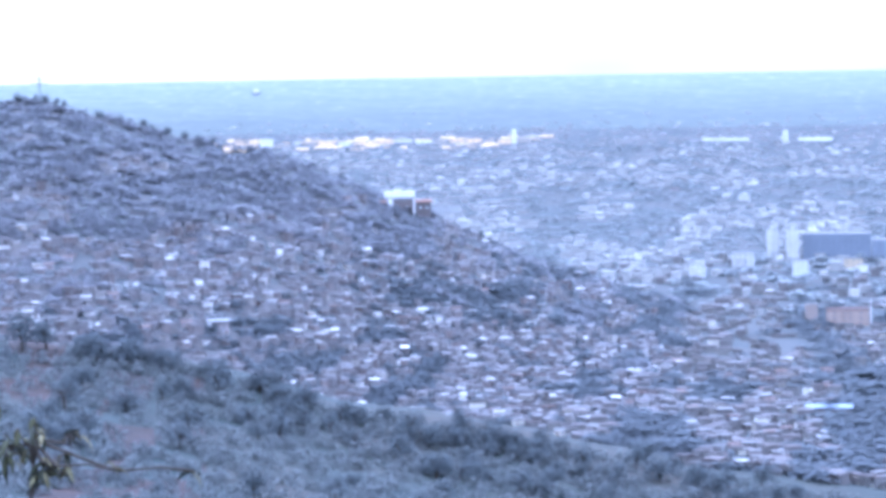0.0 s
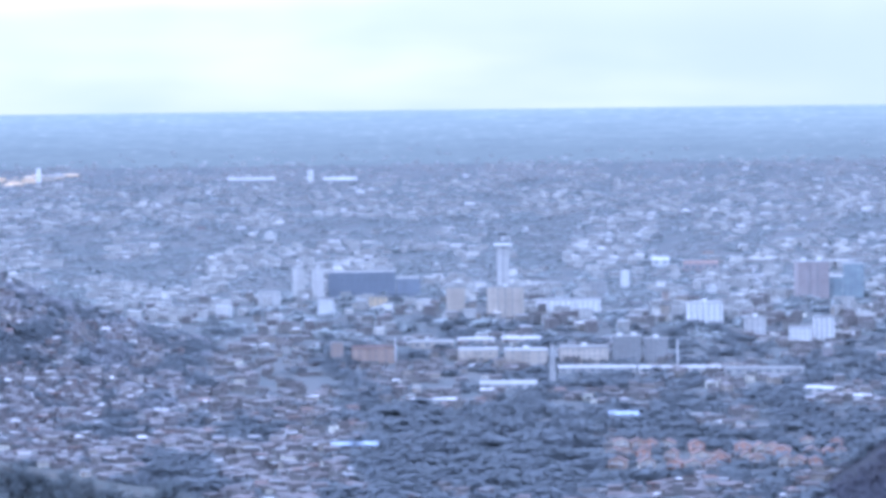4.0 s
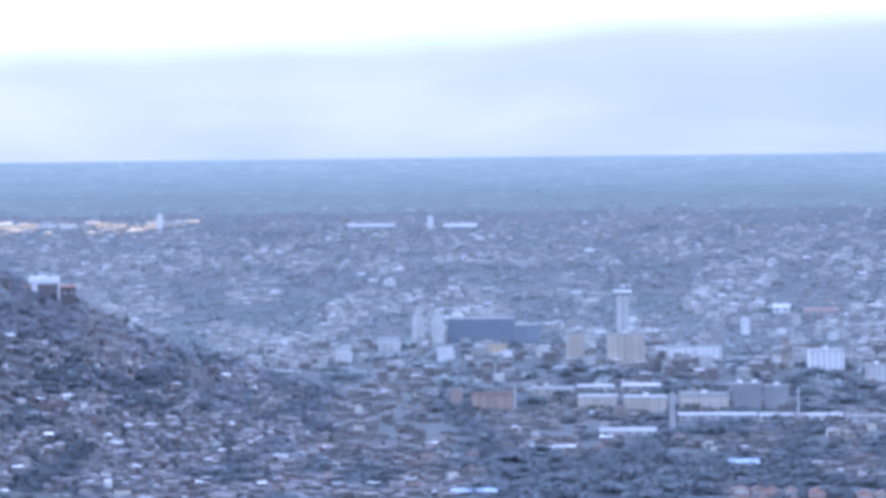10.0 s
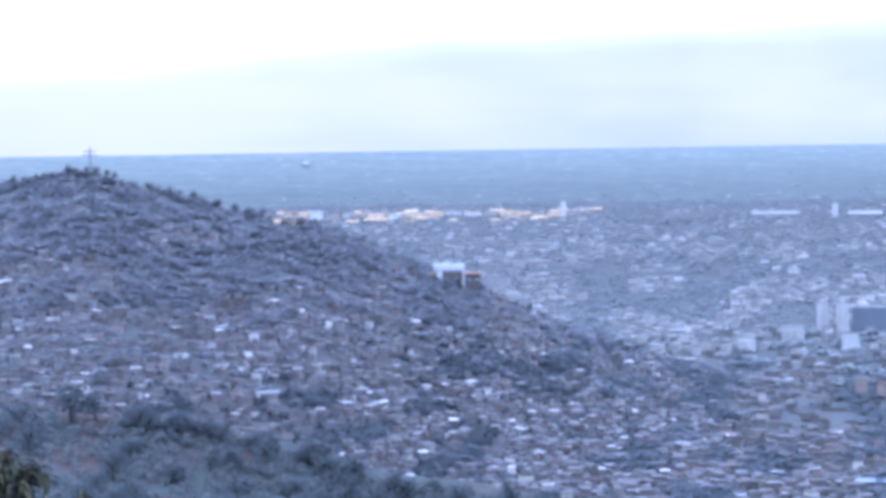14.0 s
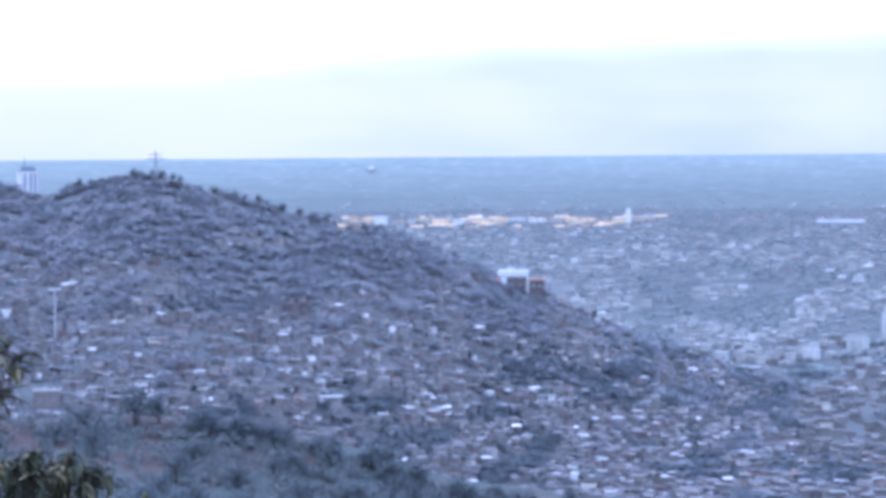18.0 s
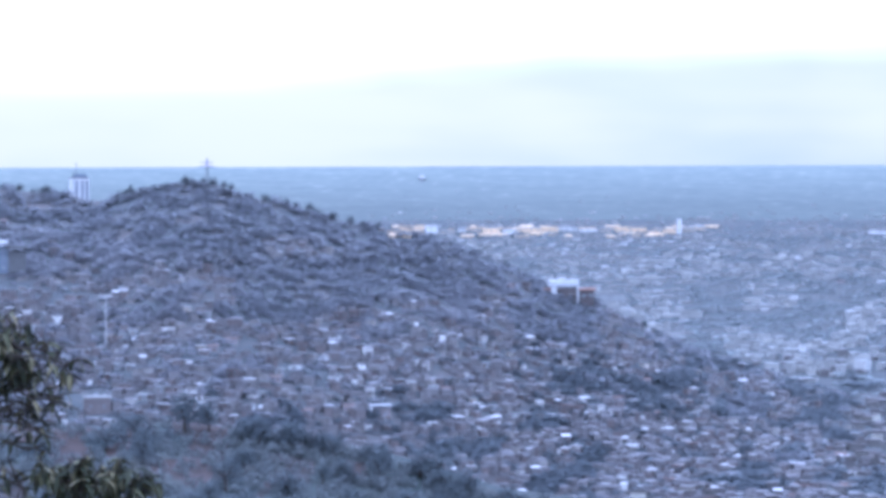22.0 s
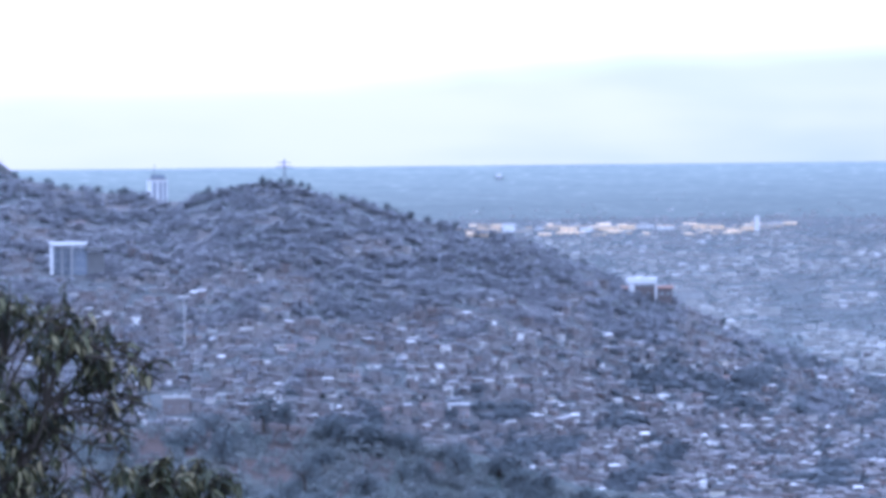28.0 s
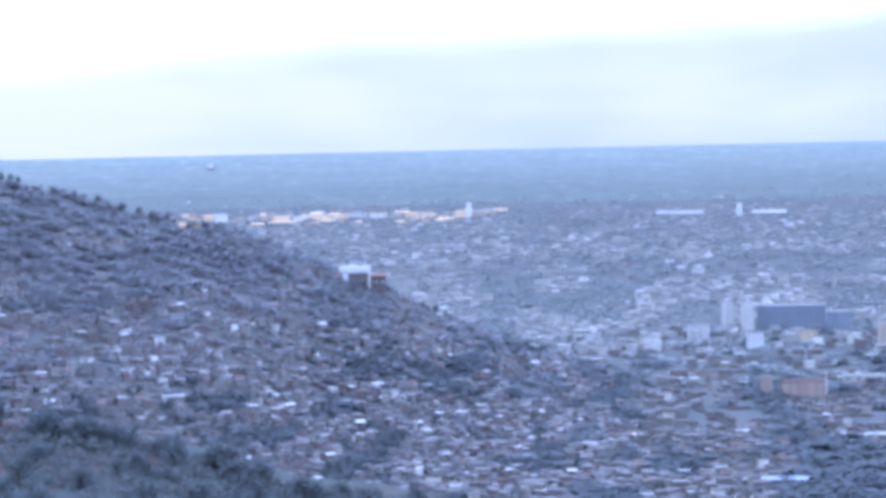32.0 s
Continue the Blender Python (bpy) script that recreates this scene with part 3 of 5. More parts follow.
building("apartment_tower", "white ribbed apartment tower of an estate", 1955, 1976, 275, 356, M_PALE, ribs=2, cols=2, tanks=1, group=G)
building("apartment_tower", "white ribbed apartment tower of an estate", 1979, 1999, 278, 357, M_PALE, ribs=2, cols=2, tanks=1, group=G)
building("apartment_tower", "greyish apartment tower at an estate's end", 2001, 2018, 288, 346, M_CONCRETE, ribs=2, cols=2, group=G)
building("office_tower", "single white tower far out in the city", 1982, 2001, 211, 257, M_WHITEWALL, cols=3)
building("apartment_block", "pale orange block far out in the city", 1907, 1932, 229, 257, M_BEIGE, cols=3)
building("office_tower", "grey-beige tower block among low roofs", 2252, 2289, 243, 280, M_BEIGE, cols=4)
building("clinic", "white two-part block with dark window bands", 2041, 2094, 345, 377, M_WHITEWALL, cols=6, tanks=1)
building("apartment_tower", "orange brick tower beside a dark hill", 2191, 2240, 360, 406, M_ORANGE, cols=5, tanks=2, turn=12)
building("apartment_tower", "ochre brick tower beside a dark hill", 2265, 2289, 352, 392, M_BEIGE, cols=3, tanks=1)
building("apartment_block", "pink rendered block near a dark hill", 2280, 2297, 311, 338, M_PINK, cols=2)
building("apartment_tower", "slim pale tower with a ribbed front", 574, 594, 278, 333, M_PALE, ribs=2, cols=2, floors=14, tanks=1, group="pair of towers")
building("apartment_tower", "slim pale tower with a ribbed front", 609, 630, 279, 333, M_PALE, ribs=2, cols=2, floors=14, tanks=1, group="pair of towers")
building("stadium_stand", "long dark slate stand under a pale roof edge", 637, 756, 288, 331, M_SLATE, roof=M_CONCRETE, depth=30, cols=10, floors=3, ribs=12)
building("stadium_wing", "low dark slate wing beside a long stand", 758, 800, 300, 331, M_SLATE, roof=M_CONCRETE, depth=24, cols=5, floors=2)
building("office_block", "white cube-like office in front of twin towers", 618, 647, 334, 363, M_WHITEWALL, cols=4)
building("shop_house", "ochre painted shop house", 709, 741, 332, 350, M_YELLOW, cols=3)
building("house_block", "white house block with a bent roof", 440, 466, 341, 364, M_WHITEWALL, cols=3)
building("house_block", "pale house block among crowded roofs", 513, 552, 321, 345, M_PALE, cols=4)
building("brick_flats", "orange brick flats with pale stair towers", 677, 752, 423, 450, M_ORANGE, M_CLAY, ribs=5, cols=8, floors=3)
building("brick_flats", "small orange brick flats with a pale end", 640, 662, 412, 440, M_ORANGE, cols=3)
building("apartment_block", "ochre walk-up block among trees", 1621, 1646, 402, 433, M_YELLOW, cols=3)
building("apartment_block", "ochre walk-up block among trees", 1681, 1701, 410, 440, M_YELLOW, cols=2)
building("school", "white school building with dark window bands", 1450, 1490, 391, 422, M_WHITEWALL, cols=5, floors=4)
building("school", "white stepped school wing", 1492, 1530, 374, 417, M_WHITEWALL, cols=4, turn=4)
building("office_tower", "white narrow tower among low roofs", 1155, 1170, 288, 320, M_WHITEWALL, cols=2)
building("house_block", "bluish flat-roofed block among low houses", 1101, 1130, 310, 330, M_CONCRETE, cols=3)
building("house_block", "white flat-roofed block with an upper storey", 1270, 1335, 348, 384, M_WHITEWALL, cols=6, turn=5, tanks=1)
building("house_block", "pair of white house blocks among trees", 1371, 1410, 374, 405, M_PALE, cols=4, tanks=1)
building("house_block", "row of white house blocks with dark windows", 1023, 1072, 341, 363, M_WHITEWALL, cols=5)
building("house_block", "white block with a bowed roof line", 1074, 1120, 339, 363, M_WHITEWALL, cols=5)
building("apartment_flats", "pale grey flats with rooftop housings", 1139, 1190, 407, 453, M_CONCRETE, cols=6, tanks=2)
building("apartment_flats", "pale grey flats with rooftop housings", 1194, 1238, 411, 452, M_CONCRETE, cols=5, tanks=1)
building("apartment_flats", "low beige flats in a long row", 866, 936, 428, 450, M_BEIGE, M_CONCRETE, cols=8, floors=2, ribs=5)
building("apartment_flats", "low beige flats in a long row", 948, 1024, 430, 457, M_BEIGE, M_CONCRETE, cols=8, floors=3, ribs=5, tanks=1)
building("apartment_flats", "low beige flats in a long row", 1046, 1132, 426, 454, M_BEIGE, M_DULL, cols=9, floors=3, tanks=1)
# orange estate that runs behind the dark hill's foot
for a, b, c, e in ((1694, 1748, 476, 518), (1750, 1811, 478, 516), (1828, 1868, 478, 508), (1872, 1934, 470, 500), (1940, 2012, 465, 490)):
    building("brick_flats", "orange brick flats with white rooftop housings", a, b, c, e, M_ORANGE, cols=7, floors=4, tanks=2, group="orange brick estate", turn=6)

# long halls, sheds and walls
hall("warehouse", "long warehouse with a dull metal roof", 784, 858, 406, 424, M_DULL, M_BEIGE, depth=16)
hall("warehouse", "long warehouse with a pale metal roof", 866, 930, 404, 418, M_TIN, M_BEIGE, depth=14)
hall("warehouse", "long warehouse with a pale metal roof", 944, 1012, 403, 417, M_TIN, M_BEIGE, depth=14)
hall("market_hall", "very long hall with a pale roof", 1044, 1180, 455, 471, M_CONCRETE, depth=14, group="row of long halls")
hall("market_hall", "very long hall with a pale roof", 1186, 1330, 456, 472, M_CONCRETE, depth=14, group="row of long halls")
hall("market_hall", "very long hall with a dull roof", 1336, 1475, 458, 474, M_DULL, depth=14, group="row of long halls")
hall("warehouse", "low warehouse with a wide white roof", 905, 1004, 484, 498, M_CONCRETE, depth=20)
hall("shed", "shed with a bluish metal roof", 1133, 1183, 538, 558, M_BLUEROOF, depth=16)
hall("sports_hall", "sports hall with a broad pale roof", 1676, 1746, 532, 550, M_CONCRETE, M_DULL, depth=26)
hall("shed", "long shed with a white roof", 1480, 1540, 494, 508, M_TIN, depth=12, turn=-24)
hall("shed", "long shed with a white roof", 1534, 1597, 506, 523, M_TIN, depth=12, turn=-24)
hall("long_wall_building", "long pale low building before a dark hill", 2096, 2196, 417, 436, M_TIN, M_WHITEWALL, depth=10)
hall("exhibition_hall", "wide hall with a bright white roof", 1992, 2047, 191, 201, M_CONCRETE, M_PALE, depth=40)
hall("assembly_hall", "hall with a bright white curved roof", 1211, 1240, 264, 281, M_TIN, M_WHITEWALL, depth=22)
hall("hall", "hall with a dull red roof", 1266, 1326, 268, 292, M_CLAY, M_PINK, depth=22)
hall("shed", "low white shed above a dark hill crest", 2392, 2442, 298, 314, M_TIN, M_WHITEWALL, depth=18)
hall("factory_hall", "far factory hall with a long white roof", 462, 545, 120, 126, M_CONCRETE, M_CONCRETE, depth=40)
hall("factory_hall", "far factory hall with a long white roof", 632, 690, 122, 127, M_CONCRETE, M_CONCRETE, depth=40)
building("chimney_block", "far slim white tower beside factory halls", 604, 613, 104, 127, M_WHITEWALL, cols=1, side=0, floors=6)
hall("shed", "long low shed with a white roof", 20 + 760, 60 + 800, 512, 522, M_TIN, depth=10)
hall("shed", "low shed with a blue metal roof", 640, 720, 590, 602, M_BLUEROOF, M_BLOCK, depth=14)
hall("shed", "low shed with a clay-red roof", 330, 430, 560, 574, M_CLAY, M_BLOCK, depth=12)
# bright far quarter: a patch of sun, put into cream paint and pale roofs
G = "bright far quarter"
far_rnd = random.Random(31)
a = -398.0
while a < 150:
    b = a + far_rnd.uniform(8, 34)
    tall_one = -362 < a < -300
    e = far_rnd.uniform(115, 121)
    building("far_block", "pale block of a far quarter painted as if sunlit", a, b, e - far_rnd.uniform(4, 8) - (8 if tall_one else 0), e, far_rnd.choice((M_CREAM, M_CREAM, M_WHITEWALL, M_BEIGE)),
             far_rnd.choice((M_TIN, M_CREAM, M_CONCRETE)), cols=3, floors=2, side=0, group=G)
    a = b + far_rnd.uniform(-1, 7)
for _ in range(46):
    a = far_rnd.uniform(-400, 200)
    e = far_rnd.choice((110, 112, 114, 124, 127)) + far_rnd.uniform(-1, 1)
    hall("far_hall", "low hall of a far quarter painted as if sunlit", a, a + far_rnd.uniform(8, 26), e - far_rnd.uniform(2, 4), e, far_rnd.choice((M_DULL, M_CREAM)), M_CREAM, depth=12, bays=2, group=G)
building("spire", "far white church tower", 128, 136, 95, 121, M_WHITEWALL, cols=1, floors=3, side=0)
# a hall shape stands in for a small pale plume
hall("far_white_hall", "small white plume on the far plain, modelled as a hall", -326, -318, 20, 27, M_CONCRETE, M_CONCRETE, depth=60)

# slim verticals of the plain
def pylon(name, label, u, v0, v1, r, mat, category, cap=False):
    d = crossing(u, v1, 1100.0)
    h = (v1 - v0) / K * d
    ob = base(name, label, category, u, d, z=EYE.z - v1 * d / K)
    bm = bmesh.new()
    tube(bm, (0, 0, -1), (0, 0, h), r, r * 0.7, 8)
    part("shaft", mesh_of("shaft", bm, mat), ob)
    bm = bmesh.new()
    box(bm, r * 3, r * 3, 0.8, 0, 0, -0.2, 0.1)
    part("footing", mesh_of("footing", bm, M_CONCRETE), ob)
    if cap:
        bm = bmesh.new()
        box(bm, cap, 2.4, 0.5, 0, 0, h, 0.1)
        part("crossarm", mesh_of("crossarm", bm, M_WHITEWALL), ob, label="white top beam")
        bm = bmesh.new()
        box(bm, cap * 1.3, 3.0, 0.35, 0, 0, -0.4 + 0.6)
        part("platform", mesh_of("platform", bm, M_WHITEWALL), ob)
    return ob


pylon("water_tower", "tall pale concrete shaft between halls", 1033, 420, 491, 2.4, M_CONCRETE, "tower")
pylon("light_mast", "thin pale light mast among trees", 1254, 412, 462, 0.7, M_WHITEWALL, "mast")
pylon("light_mast", "thin pale light mast beside brick flats", 755, 405, 455, 0.5, M_WHITEWALL, "mast")
pylon("cableway_pylon", "pale pole with a flat top beam on the slope", -880, 228, 318, 0.5, M_PALE, "pylon", cap=8.0)

def row_house(i, u, v, turn):
    """A two-storey terrace house: cream or terracotta front, clay roof with a gable to the street."""
    d = crossing(u, v, 1100.0)
    wall, word = ((M_TERRACOTTA, "terracotta"), (M_BEIGE, "cream"), (M_ORANGE, "orange brick"))[i % 3]
    ob = base("row_house", f"{word} terrace house under a gabled clay roof", "house", u, d, turn, "orange terrace houses")
    w, l, h = 7.2 + (i * 7 % 5) * 0.6, 8.0, 4.6
    bm = bmesh.new()
    box(bm, w, l, h + 2, 0, 0, -2, 0.05)
    gable = [bm.verts.new((x, y, z)) for y in (-l / 2, l / 2) for x, z in ((-w / 2, h), (w / 2, h), (0, h + 1.7))]
    for a in ((0, 1, 2), (5, 4, 3)):
        bm.faces.new([gable[k] for k in a])
    part("wall", mesh_of("wall", bm, wall), ob)
    for sx in (-1, 1):
        bm = bmesh.new()
        run = [(0.0, h + 1.72), (sx * (w / 2 + 0.5), h - 0.45), (sx * (w / 2 + 0.5), h - 0.25), (0.0, h + 1.95)]
        ends = [[bm.verts.new((x, y, z)) for x, z in run] for y in (-l / 2 - 0.5, l / 2 + 0.5)]
        for k in range(4):
            bm.faces.new((ends[0][k], ends[0][(k + 1) % 4], ends[1][(k + 1) % 4], ends[1][k]))
        bm.faces.new(ends[0])
        bm.faces.new(ends[1][::-1])
        bmesh.ops.recalc_face_normals(bm, faces=bm.faces)
        part("roof_slope", mesh_of("roof_slope", bm, M_CLAY), ob)
    bm = bmesh.new()
    box(bm, 1.0, 0.14, 2.1, -w * 0.28, -l / 2 - 0.05, 0.0)
    part("door", mesh_of("door", bm, M_DOOR), ob)
    bm = bmesh.new()
    box(bm, w * 0.9, 1.6, 0.2, 0, -l / 2 - 0.8, 2.5, 0.04)
    part("porch_roof", mesh_of("porch_roof", bm, M_TIN), ob, label="pale porch roof")
    for x, z in ((0.22, 1.3), (-0.24, 3.6), (0.24, 3.6)):
        glazed(ob, Matrix.Translation((w * x, -l / 2 - 0.05, z)) @ Matrix.Diagonal((1.4, 1, 1.2, 1)))
    return ob


ROW_SPOTS = []
for i in range(46):
    row, k = divmod(i, 16)
    u = 1122 + k * 27 + (i * 37 % 11) + row * 9
    if 1335 < u < 1362 or i * 31 % 7 < 2:
        continue
    ROW_SPOTS.append((u, 604 + row * 15 + (i * 53 % 13)))
    row_house(i, *ROW_SPOTS[-1], (-12, 4, 9, -5)[i % 4])

# mid-rise blocks scattered through the city
mid_rnd = random.Random(77)
LABELS = {M_PALE: "pale mid-rise block among city roofs", M_WHITEWALL: "white mid-rise block among city roofs", M_BEIGE: "beige mid-rise block among city roofs",
          M_CONCRETE: "grey concrete mid-rise block among city roofs", M_PINK: "pinkish brick mid-rise block among city roofs", M_ORANGE: "orange brick mid-rise block among city roofs"}
BUILT = []
while len(BUILT) < 90:
    u, v = mid_rnd.uniform(330, 2330), 205 + 270 * mid_rnd.random() ** 1.2
    if v > np.interp(u, *CREST_B) - 14 or any(abs(u - a) < 42 and abs(v - b) < 16 for a, b in BUILT):
        continue
    if 560 < u < 765 and 270 < v < 345 or 1820 < u < 2030 and 260 < v < 362 or 840 < u < 1000 and 240 < v < 380 or 1450 < u < 1620 and 265 < v < 345:
        continue
    BUILT.append((u, v))
    w, h = mid_rnd.uniform(10, 24) * (0.6 + v / 900), mid_rnd.choice((5, 6, 7, 9, 11, 15)) * (0.6 + v / 900)
    mat = mid_rnd.choice((M_PALE, M_PALE, M_WHITEWALL, M_BEIGE, M_CONCRETE, M_CONCRETE, M_PINK, M_ORANGE))
    building("city_block", LABELS[mat], u - w / 2, u + w / 2, v - h, v, mat, mid_rnd.choice((M_CONCRETE, M_TIN, M_DULL)), turn=mid_rnd.choice((0, 0, 4, -5, 8)), cols=3, floors=max(1, min(3, int(h / 4))), side=0,
             tanks=mid_rnd.choice((0, 0, 1)), group="mid-rise city blocks")

# ---- landmarks on the hill with the settlement ----
def ridge_house():
    """The house with a white portal roof on a broad pillar and terracotta wings on the crest."""
    u, d = -64, crossing(-64, 240, 1500.0)
    k = d / K
    ob = base("ridge_house", "white portal-roofed house with terracotta wings on a crest", "house", u, d + 6, z=EYE.z - 244 * k)
    bm = bmesh.new()
    box(bm, 55 * k, 11, 10 * k, -8 * k, 0, 31 * k, 0.15)
    part("portal_roof", mesh_of("portal_roof", bm, M_WHITEWALL), ob, label="thick white flat roof")
    for x, w in ((-25, 10), (17, 3)):
        bm = bmesh.new()
        box(bm, w * k, 3, 32 * k, x * k, -4, -1.2, 0.1)
        part("pillar", mesh_of("pillar", bm, M_WHITEWALL), ob)
    bm = bmesh.new()
    box(bm, 46 * k, 8, 31 * k, -7 * k, 1.5, -2, 0.1)
    part("wall", mesh_of("wall", bm, M_BLOCK), ob)
    for x, w, h in ((-47, 26, 27), (33, 26, 27)):
        bm = bmesh.new()
        box(bm, w * k, 9, h * k, x * k, 1, -2)
        part("wing", mesh_of("wing", bm, M_BLOCK), ob, label="brick wing")
        bm = bmesh.new()
        box(bm, (w + 6) * k, 11, 1.5, x * k, 1, h * k - 1.95, 0.1)
        part("wing_roof", mesh_of("wing_roof", bm, M_TERRACOTTA), ob, label="terracotta roof edge")
    for x in (-44, -10, 4, 28, 40):
        glazed(ob, Matrix.Translation((x * k, -3.6 if abs(x) > 20 else -2.6, 13 * k)) @ Matrix.Diagonal((2.2, 1, 2.0, 1)))
    return ob


ridge_house()
building("white_terrace", "low white terrace below a crest house", -8, 36, 228, 243, M_CONCRETE, M_DULL, cols=7, floors=2, d=crossing(4, 248, 1500.0))


def portal_hall():
    """The white-framed hall on tall pillars on the slope."""
    u, d = -1082, crossing(-1082, 188, 1500.0)
    k = d / K
    ob = base("portal_hall", "tall hall with a white portal frame on a slope", "hall", u, d + 8, z=EYE.z - 190 * k)
    bm = bmesh.new()
    box(bm, 66 * k, 14, 6 * k, 0, 0, 55 * k, 0.2)
    part("top_beam", mesh_of("top_beam", bm, M_WHITEWALL), ob)
    for x, w in ((-29, 7), (-11, 4), (6, 4)):
        bm = bmesh.new()
        box(bm, w * k, 3, 56 * k, x * k, -5, -1.5, 0.1)
        part("pillar", mesh_of("pillar", bm, M_WHITEWALL if x < -20 else M_CONCRETE), ob)
    bm = bmesh.new()
    box(bm, 66 * k, 9, 54 * k, 2 * k, 2, -2)
    part("wall", mesh_of("wall", bm, M_SLATE), ob, label="dark recessed front")
    bm = bmesh.new()
    box(bm, 36 * k, 16, 5 * k, 48 * k, 2, 46 * k)
    box(bm, 30 * k, 12, 46 * k, 48 * k, 3, -2)
    part("side_wing", mesh_of("side_wing", bm, M_DULL), ob, label="dull grey side wing")
    for x in (-20, -3, 14, 24):
        for z in (14, 30, 44):
            glazed(ob, Matrix.Translation((x * k, -2.6, z * k)) @ Matrix.Diagonal((2.0, 1, 2.2, 1)))
    return ob


portal_hall()


def aerial_tower():
    """The white tower with dark window strips, a set-back dark cap and aerials, behind the saddle."""
    u, d = -925, 2640.0
    k = d / K
    foot = ground_z(u, d)
    h = EYE.z - 21 * k - foot
    ob = base("aerial_tower", "white tower with dark window strips and rooftop aerials", "tower", u, d, 14)
    w, l = 31 * k, 11.0
    bm = bmesh.new()
    box(bm, w, l, h + 2, 0, 0, -2, 0.15)
    part("wall", mesh_of("wall", bm, M_WHITEWALL), ob)
    for x in (-0.24, 0.10, 0.36):
        bm = bmesh.new()
        box(bm, w * 0.12, 0.5, h - 3, x * w, -l / 2 - 0.1, 1.0)
        part("window_strip", mesh_of("window_strip", bm, M_SLATE), ob, label="dark glazed strip")
    bm = bmesh.new()
    box(bm, w + 0.8, l + 0.8, 1.0, 0, 0, h, 0.1)
    part("roof", mesh_of("roof", bm, M_CONCRETE), ob)
    bm = bmesh.new()
    box(bm, w * 0.72, l * 0.7, 3.4, 0.04 * w, 0, h + 1.0, 0.15)
    part("plant_room", mesh_of("plant_room", bm, M_SLATE), ob, label="dark rooftop plant room")
    for x, t in ((-0.16, 26), (0.1, 9), (0.3, 6), (-0.34, 8)):
        bm = bmesh.new()
        tube(bm, (x * w, 0, h + 0.9), (x * w, 0, h + 1 + t * k), 0.5, 0.22)
        part("aerial", mesh_of("aerial", bm, M_STEEL), ob)
    for x in (-0.4, -0.07, 0.22):
        for i in range(7):
            glazed(ob, Matrix.Translation((x * w, -l / 2 - 0.05, h - (i + 0.7) * 3.4)) @ Matrix.Diagonal((0.9, 1, 1.2, 1)))
    return ob


aerial_tower()


def lattice_mast():
    u, d = -701, 2335.0
    k = d / K
    foot = ground_z(u, d)
    h = EYE.z + 14 * k - foot
    ob = base("lattice_mast", "thin steel lattice mast on the hilltop", "mast", u, d)
    s = 1.7

    def corner(i, z):
        r = s * (1 - 0.82 * z / h)
        return Vector((r * (1, 1, -1, -1)[i], r * (1, -1, -1, 1)[i], z))
    for i in range(4):
        bm = bmesh.new()
        tube(bm, corner(i, 0), corner(i, h), 0.30, 0.22, 4)
        part("leg", mesh_of("leg", bm, M_STEEL), ob)
    n = 7
    for j in range(n):
        bm = bmesh.new()
        for i in range(4):
            tube(bm, corner(i, h * j / n), corner((i + 1) % 4, h * (j + 1) / n), 0.16, sides=4)
        part("brace", mesh_of("brace", bm, M_STEEL), ob)
    for z, w in ((0.86, 5.0), (0.72, 6.5)):
        bm = bmesh.new()
        tube(bm, (-w, 0, h * z), (w, 0, h * z), 0.30, sides=4)
        part("crossarm", mesh_of("crossarm", bm, M_STEEL), ob)
    return ob


lattice_mast()
building("pale_shed", "pale two-storey shed with a flat roof on the slope", -920, -872, 407, 436, M_BLOCK, M_PALE, cols=2, floors=1, d=crossing(-905, 436, 1480.0))


def gate_house():
    u, d = -397, crossing(-397, 446, 1480.0)
    k = d / K
    ob = base("gate_house", "small house with a white canopy and pillar", "house", u, d + 3, z=EYE.z - 449 * k)
    bm = bmesh.new()
    box(bm, 34 * k, 6, 22 * k, 2 * k, 1, -1, 0.1)
    part("wall", mesh_of("wall", bm, M_PINK), ob)
    bm = bmesh.new()
    box(bm, 40 * k, 8, 4 * k, 0, 0, 22 * k, 0.1)
    part("canopy", mesh_of("canopy", bm, M_TIN), ob, label="white canopy roof")
    bm = bmesh.new()
    box(bm, 5 * k, 1.2, 24 * k, -16 * k, -3, -1)
    part("pillar", mesh_of("pillar", bm, M_WHITEWALL), ob)
    for x in (-4, 8):
        glazed(ob, Matrix.Translation((x * k, -2.1, 9 * k)) @ Matrix.Diagonal((1.6, 1, 1.6, 1)))
    bm = bmesh.new()
    box(bm, 1.1, 0.15, 2.1, 14 * k, -2.05, -0.2)
    part("door", mesh_of("door", bm, M_DOOR), ob)
    return ob


gate_house()


